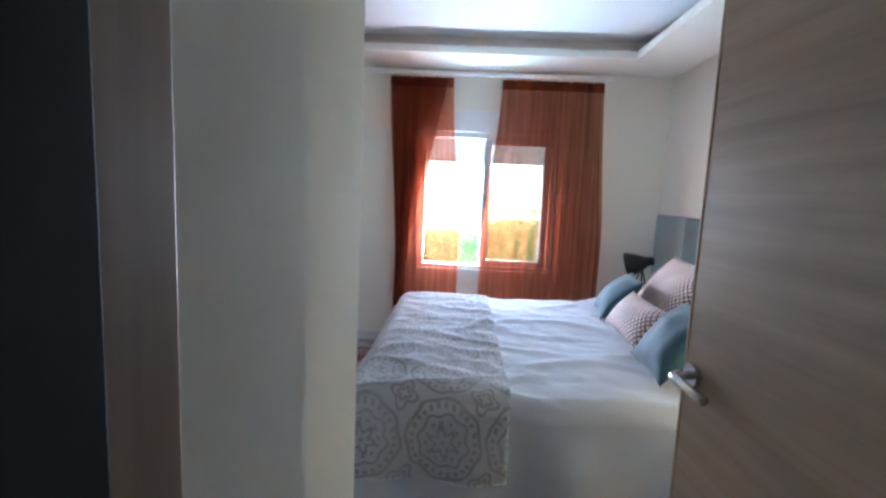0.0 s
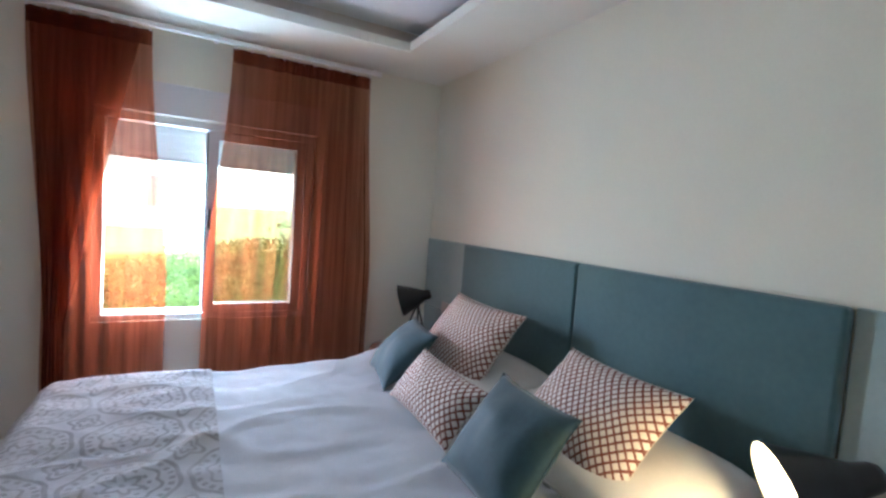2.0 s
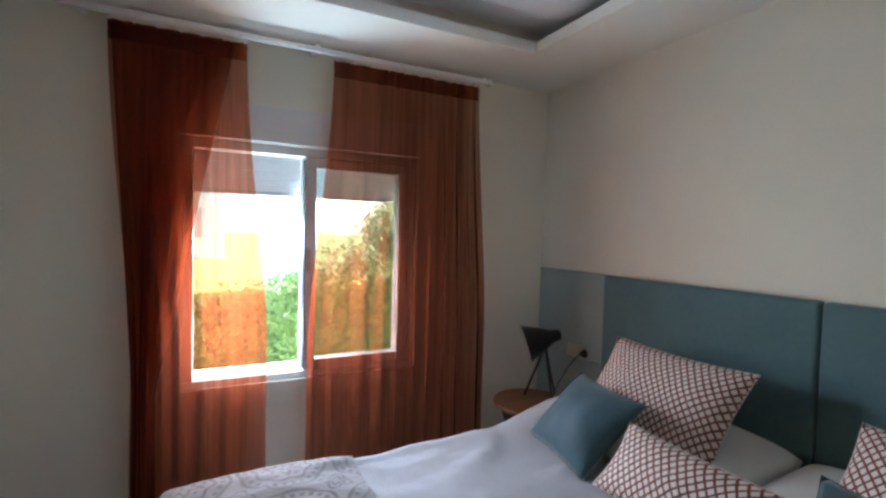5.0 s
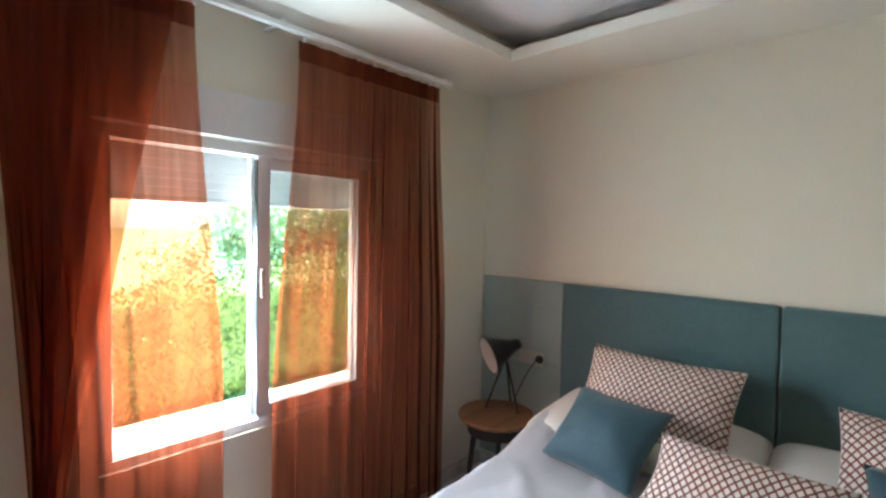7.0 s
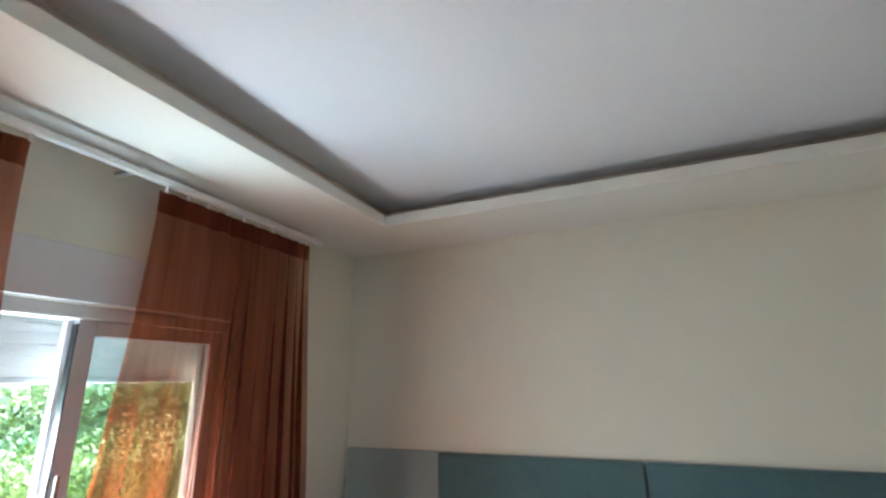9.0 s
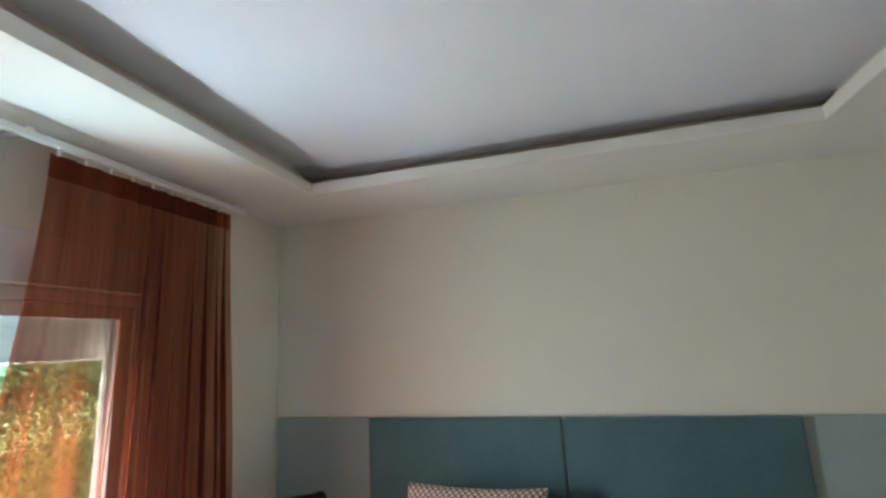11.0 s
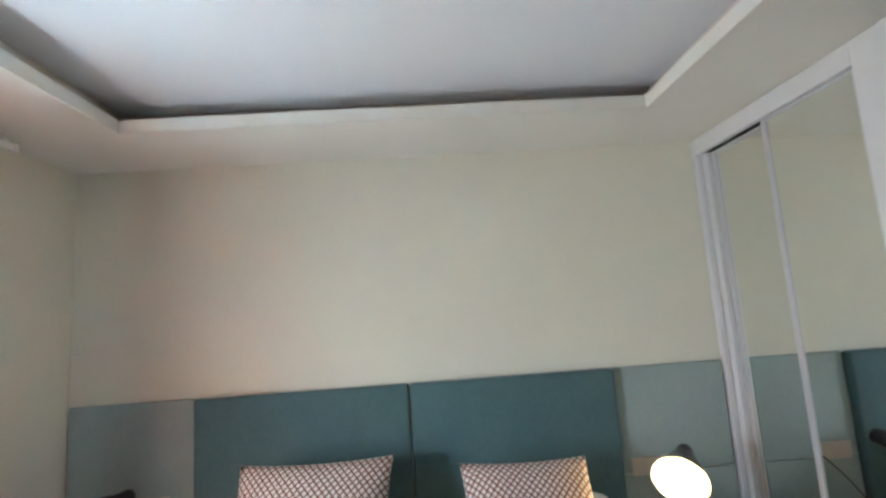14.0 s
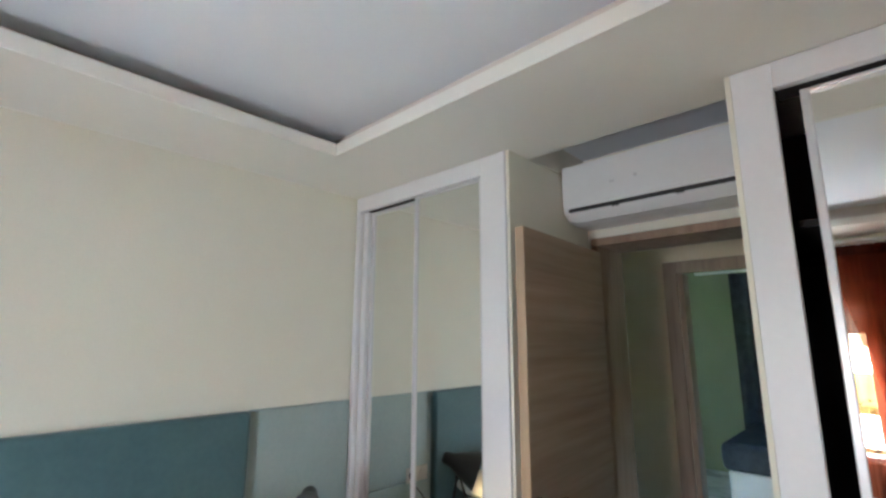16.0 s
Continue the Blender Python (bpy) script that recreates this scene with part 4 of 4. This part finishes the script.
frame2 = thing("door_frame", (0.78, -0.59, 0), "oak door frame of the room across the hallway", "door frame", kind="structure")
part("architrave", box(1.26, 1.35, -0.599, -0.58, 0, 2.075, 0.004), OAK_FRAME, frame2)
part("architrave", box(0.27, 0.36, -0.599, -0.58, 0, 2.08, 0.004), OAK_FRAME, frame2)
part("architrave", box(0.36, 1.26, -0.599, -0.58, 1.99, 2.075, 0.004), OAK_FRAME, frame2)
part("jamb", box(1.225, 1.259, -0.72, -0.60, 0, 1.989, 0.003), OAK_FRAME, frame2)
part("jamb", box(0.361, 0.395, -0.72, -0.60, 0, 1.999, 0.003), OAK_FRAME, frame2)
hall_door = thing("door_2", (2.0, -0.59, 0), "closed oak door further along the hallway", "door", kind="structure")
part("architrave", box(1.665, 1.755, -0.599, -0.58, 0, 2.08, 0.004), OAK_FRAME, hall_door)
part("head", box(1.756, XE, -0.599, -0.58, 2.0, 2.08, 0.004), OAK_FRAME, hall_door)
part("leaf", box(1.757, XE, -0.599, -0.588, 0.01, 1.998, 0.002), OAK, hall_door)
# gap left in the unseen west wall is an added source of daylight
piece("wall_far_room", boxes((-0.72, -0.6, -3.6, -0.72, 0, 1.2), (-0.72, -0.6, -3.6, -2.3, 1.2, 2.42), (-0.72, -0.6, -1.8, -0.72, 1.2, 2.42), (-0.72, -0.6, -2.3, -1.8, 1.42, 2.42), (2.6, 2.72, -3.6, -0.72, 0, 2.42), (-0.72, 2.72, -3.72, -3.6, 0, 2.42)), GREEN_WALL, "pale green painted walls of the room across", "wall")
crail = thing("curtain_rail", (0.8, -3.5, 2.26), "white curtain rail in the room across", "curtain rail")
part("track", box(0.10, 1.93, -3.51, -3.48, 2.32, 2.35, 0.004), PVC, crail)
for x in (0.2, 1.88):
    part("bracket", boxes((x - 0.01, x + 0.01, -3.60, -3.51, 2.325, 2.345)), PVC, crail)
dc = thing("curtain", (0.9, -3.5, 0.02), "dark blue-grey curtain in the room across", "curtain", "far curtains")
part("cloth", sheet(80, 10, lambda s, t: Vector((0.1 + 1.46 * s, -3.50 + 0.03 * math.sin(s * 40), 2.31 - 2.28 * t))), DARK_CLOTH, dc, smooth=True)
b2 = thing("bed", (0.73, -2.6, 0), "bed with a dark patterned cover in the room across", "bed")
part("base", box(0.05, 1.40, -3.3, -1.96, 0.0, 0.40, 0.02), SHEET, b2)
part("cover", box(0.02, 1.44, -3.32, -1.92, 0.401, 0.64, 0.06, 4), DARK_CLOTH, b2, "dark patterned bedcover")
cushion("pillow", [(1.15, -2.15, 0.69), (1.15, -2.75, 0.69), (0.75, -2.15, 0.74)], 0.17, DARK_CLOTH, "dark patterned pillow on the bed across the hallway", "pillow")

# ---- outside ----
GZ = -0.15
piece("ground", boxes((-120, 120, 7.0, 160, GZ - 0.3, GZ), (-120, -6.0, -60, 7.0, GZ - 0.3, GZ), (7.0, 120, -60, 7.0, GZ - 0.3, GZ), (2.8, 7.0, -60, 4.85, GZ - 0.3, GZ), (-2.6, 2.8, -60, -3.8, GZ - 0.3, GZ)), LAWN, "green lawn round the house", "ground")
# second slab is unseen, added to bounce pale light into the hallway
piece("pavement_terrace", boxes((-6.0, 7.0, 4.85, 7.0, GZ - 0.3, GZ + 0.02), (-6.0, -2.6, -60, 4.85, GZ - 0.3, GZ + 0.02)), TERRACE, "pale stone terrace under the window, with an unseen strip added westward to bounce light", "terrace")


def leafy(name, centre_fn, count, size, mat, seed, parent=None, label=""):
    """Many small leaf blades scattered by centre_fn(random)."""
    rnd = random.Random(seed)
    verts, faces = [], []
    for k in range(count):
        c = centre_fn(rnd)
        d = Vector((rnd.uniform(-1, 1), rnd.uniform(-1, 1), rnd.uniform(-0.3, 1))).normalized()
        e = d.orthogonal().normalized()
        e = (e * math.cos(k) + d.cross(e) * math.sin(k)) * size * rnd.uniform(0.6, 1.3)
        g = d.cross(e).normalized() * size * 0.42
        n = len(verts)
        verts += [c - e, c + g, c + e + d * size * 0.25, c - g]
        faces.append((n, n + 1, n + 2, n + 3))
    me = bpy.data.meshes.new(name)
    me.from_pydata(verts, [], faces)
    me.materials.append(mat)
    ob = new(name, me)
    if parent is not None:
        ob.parent = parent
    if label:
        ob["label"] = label
    return ob


HY = 7.5


def hedge_top(x):
    return max(0.58, min(1.10, 0.62 + 0.17 * x))


def hedge_point(rnd):
    x = rnd.uniform(-4.5, 5.5)
    bulge = 0.10 * noise.noise((x * 1.3, 0, 5))
    if rnd.random() < 0.72:
        z = rnd.uniform(GZ, hedge_top(x) + bulge)
        y = HY - 0.35 + rnd.uniform(-0.05, 0.07) + 0.09 * noise.noise((x * 2.2, z * 2.2, 1))
    else:
        z = hedge_top(x) + bulge + rnd.uniform(-0.05, 0.06)
        y = HY + rnd.uniform(-0.4, 0.4)
    return Vector((x, y, z))


hedge = leafy("hedge", hedge_point, 26000, 0.034, LEAF, 5)
tagged(hedge, "clipped bright green hedge in the garden", "hedge", kind="stuff")
core = box(-4.5, 5.5, HY - 0.30, HY + 0.35, GZ, 0.0, 0.06, 2)
for v in core.verts:
    if v.co.z > -0.08:
        v.co.z += hedge_top(v.co.x) - 0.05
tagged(part("hedge_core", core, LEAF), "dense inside of the clipped hedge", "hedge", kind="stuff")


def tree(x, y, h, r, seed, label):
    t = thing("tree", (x, y, GZ), label, "tree", "garden trees")
    rnd = random.Random(seed)
    trunk = cone((x, y, GZ), (x + 0.1, y, GZ + h * 0.32), 0.10, 0.06, 12)
    limbs = []
    for k in range(7):
        a = 2.4 * k
        tip = Vector((x + r * 0.6 * math.cos(a), y + r * 0.6 * math.sin(a), GZ + h * rnd.uniform(0.35, 0.95)))
        cone((x + 0.08, y, GZ + h * rnd.uniform(0.2, 0.3)), tip, 0.028, 0.010, 8, bm=trunk)
        limbs.append(tip)
    part("trunk", trunk, BARK, t)
    clumps = [p + Vector((rnd.gauss(0, 0.35 * r), rnd.gauss(0, 0.35 * r), rnd.gauss(0, 0.14 * h))) for p in limbs for _ in range(5)]
    def pick(q):
        c = q.choice(clumps)
        return Vector((c.x + q.gauss(0, 0.16 * r) - x, c.y + q.gauss(0, 0.16 * r) - y, c.z + q.gauss(0, 0.12 * r) - GZ))
    leafy("crown", pick, 14000, 0.075, TREE_LEAF, seed + 1, t)


tree(5.4, 12.6, 2.9, 1.9, 3, "leafy green garden tree behind the hedge")
tree(6.4, 10.4, 3.2, 2.1, 8, "leafy green garden tree behind the hedge")
tree(9.5, 12.5, 5.2, 2.2, 12, "tall leafy green garden tree behind the hedge")

house = thing("house", (-4.5, 30, GZ), "white rendered apartment house with balconies and a clay roof", "house")
part("wall", boxes((-13, 1.0, 28, 36, GZ, 5.8)), FACADE, house)
part("roof", boxes((-13.4, 1.4, 27.6, 36.4, 5.8, 6.2)), ROOF, house)
for fx in (-10.5, -7.0, -3.5, -0.6):
    for fz in (0.9, 3.6):
        w = part("window", boxes((fx - 0.6, fx + 0.6, 27.95, 27.99, fz, fz + 1.5)), STEEL, house)
        part("sill", boxes((fx - 0.7, fx + 0.7, 27.86, 28.0, fz - 0.1, fz)), FACADE, w)

# ---- floor tiles ----
floor = piece("floor", boxes((XW, XE, 0.50, YN, -0.10, -0.002)), TERRACE, "pale polished marble tile floor", "floor")
tile_w, tile_h = (XE - XW) / 5, (YN - 0.50) / 7
tile_mesh = bpy.data.meshes.new("tile")
tb = box(-tile_w / 2 + 0.001, tile_w / 2 - 0.001, -tile_h / 2 + 0.001, tile_h / 2 - 0.001, -0.0019, 0.0, 0.0006, 1)
tb.to_mesh(tile_mesh)
tb.free()
tile_mesh.materials.append(MARBLE)
for i in range(5):
    for j in range(7):
        o = new("tile", tile_mesh)
        o.parent = floor
        o.location = (XW + (i + 0.5) * tile_w, 0.50 + (j + 0.5) * tile_h, 0)
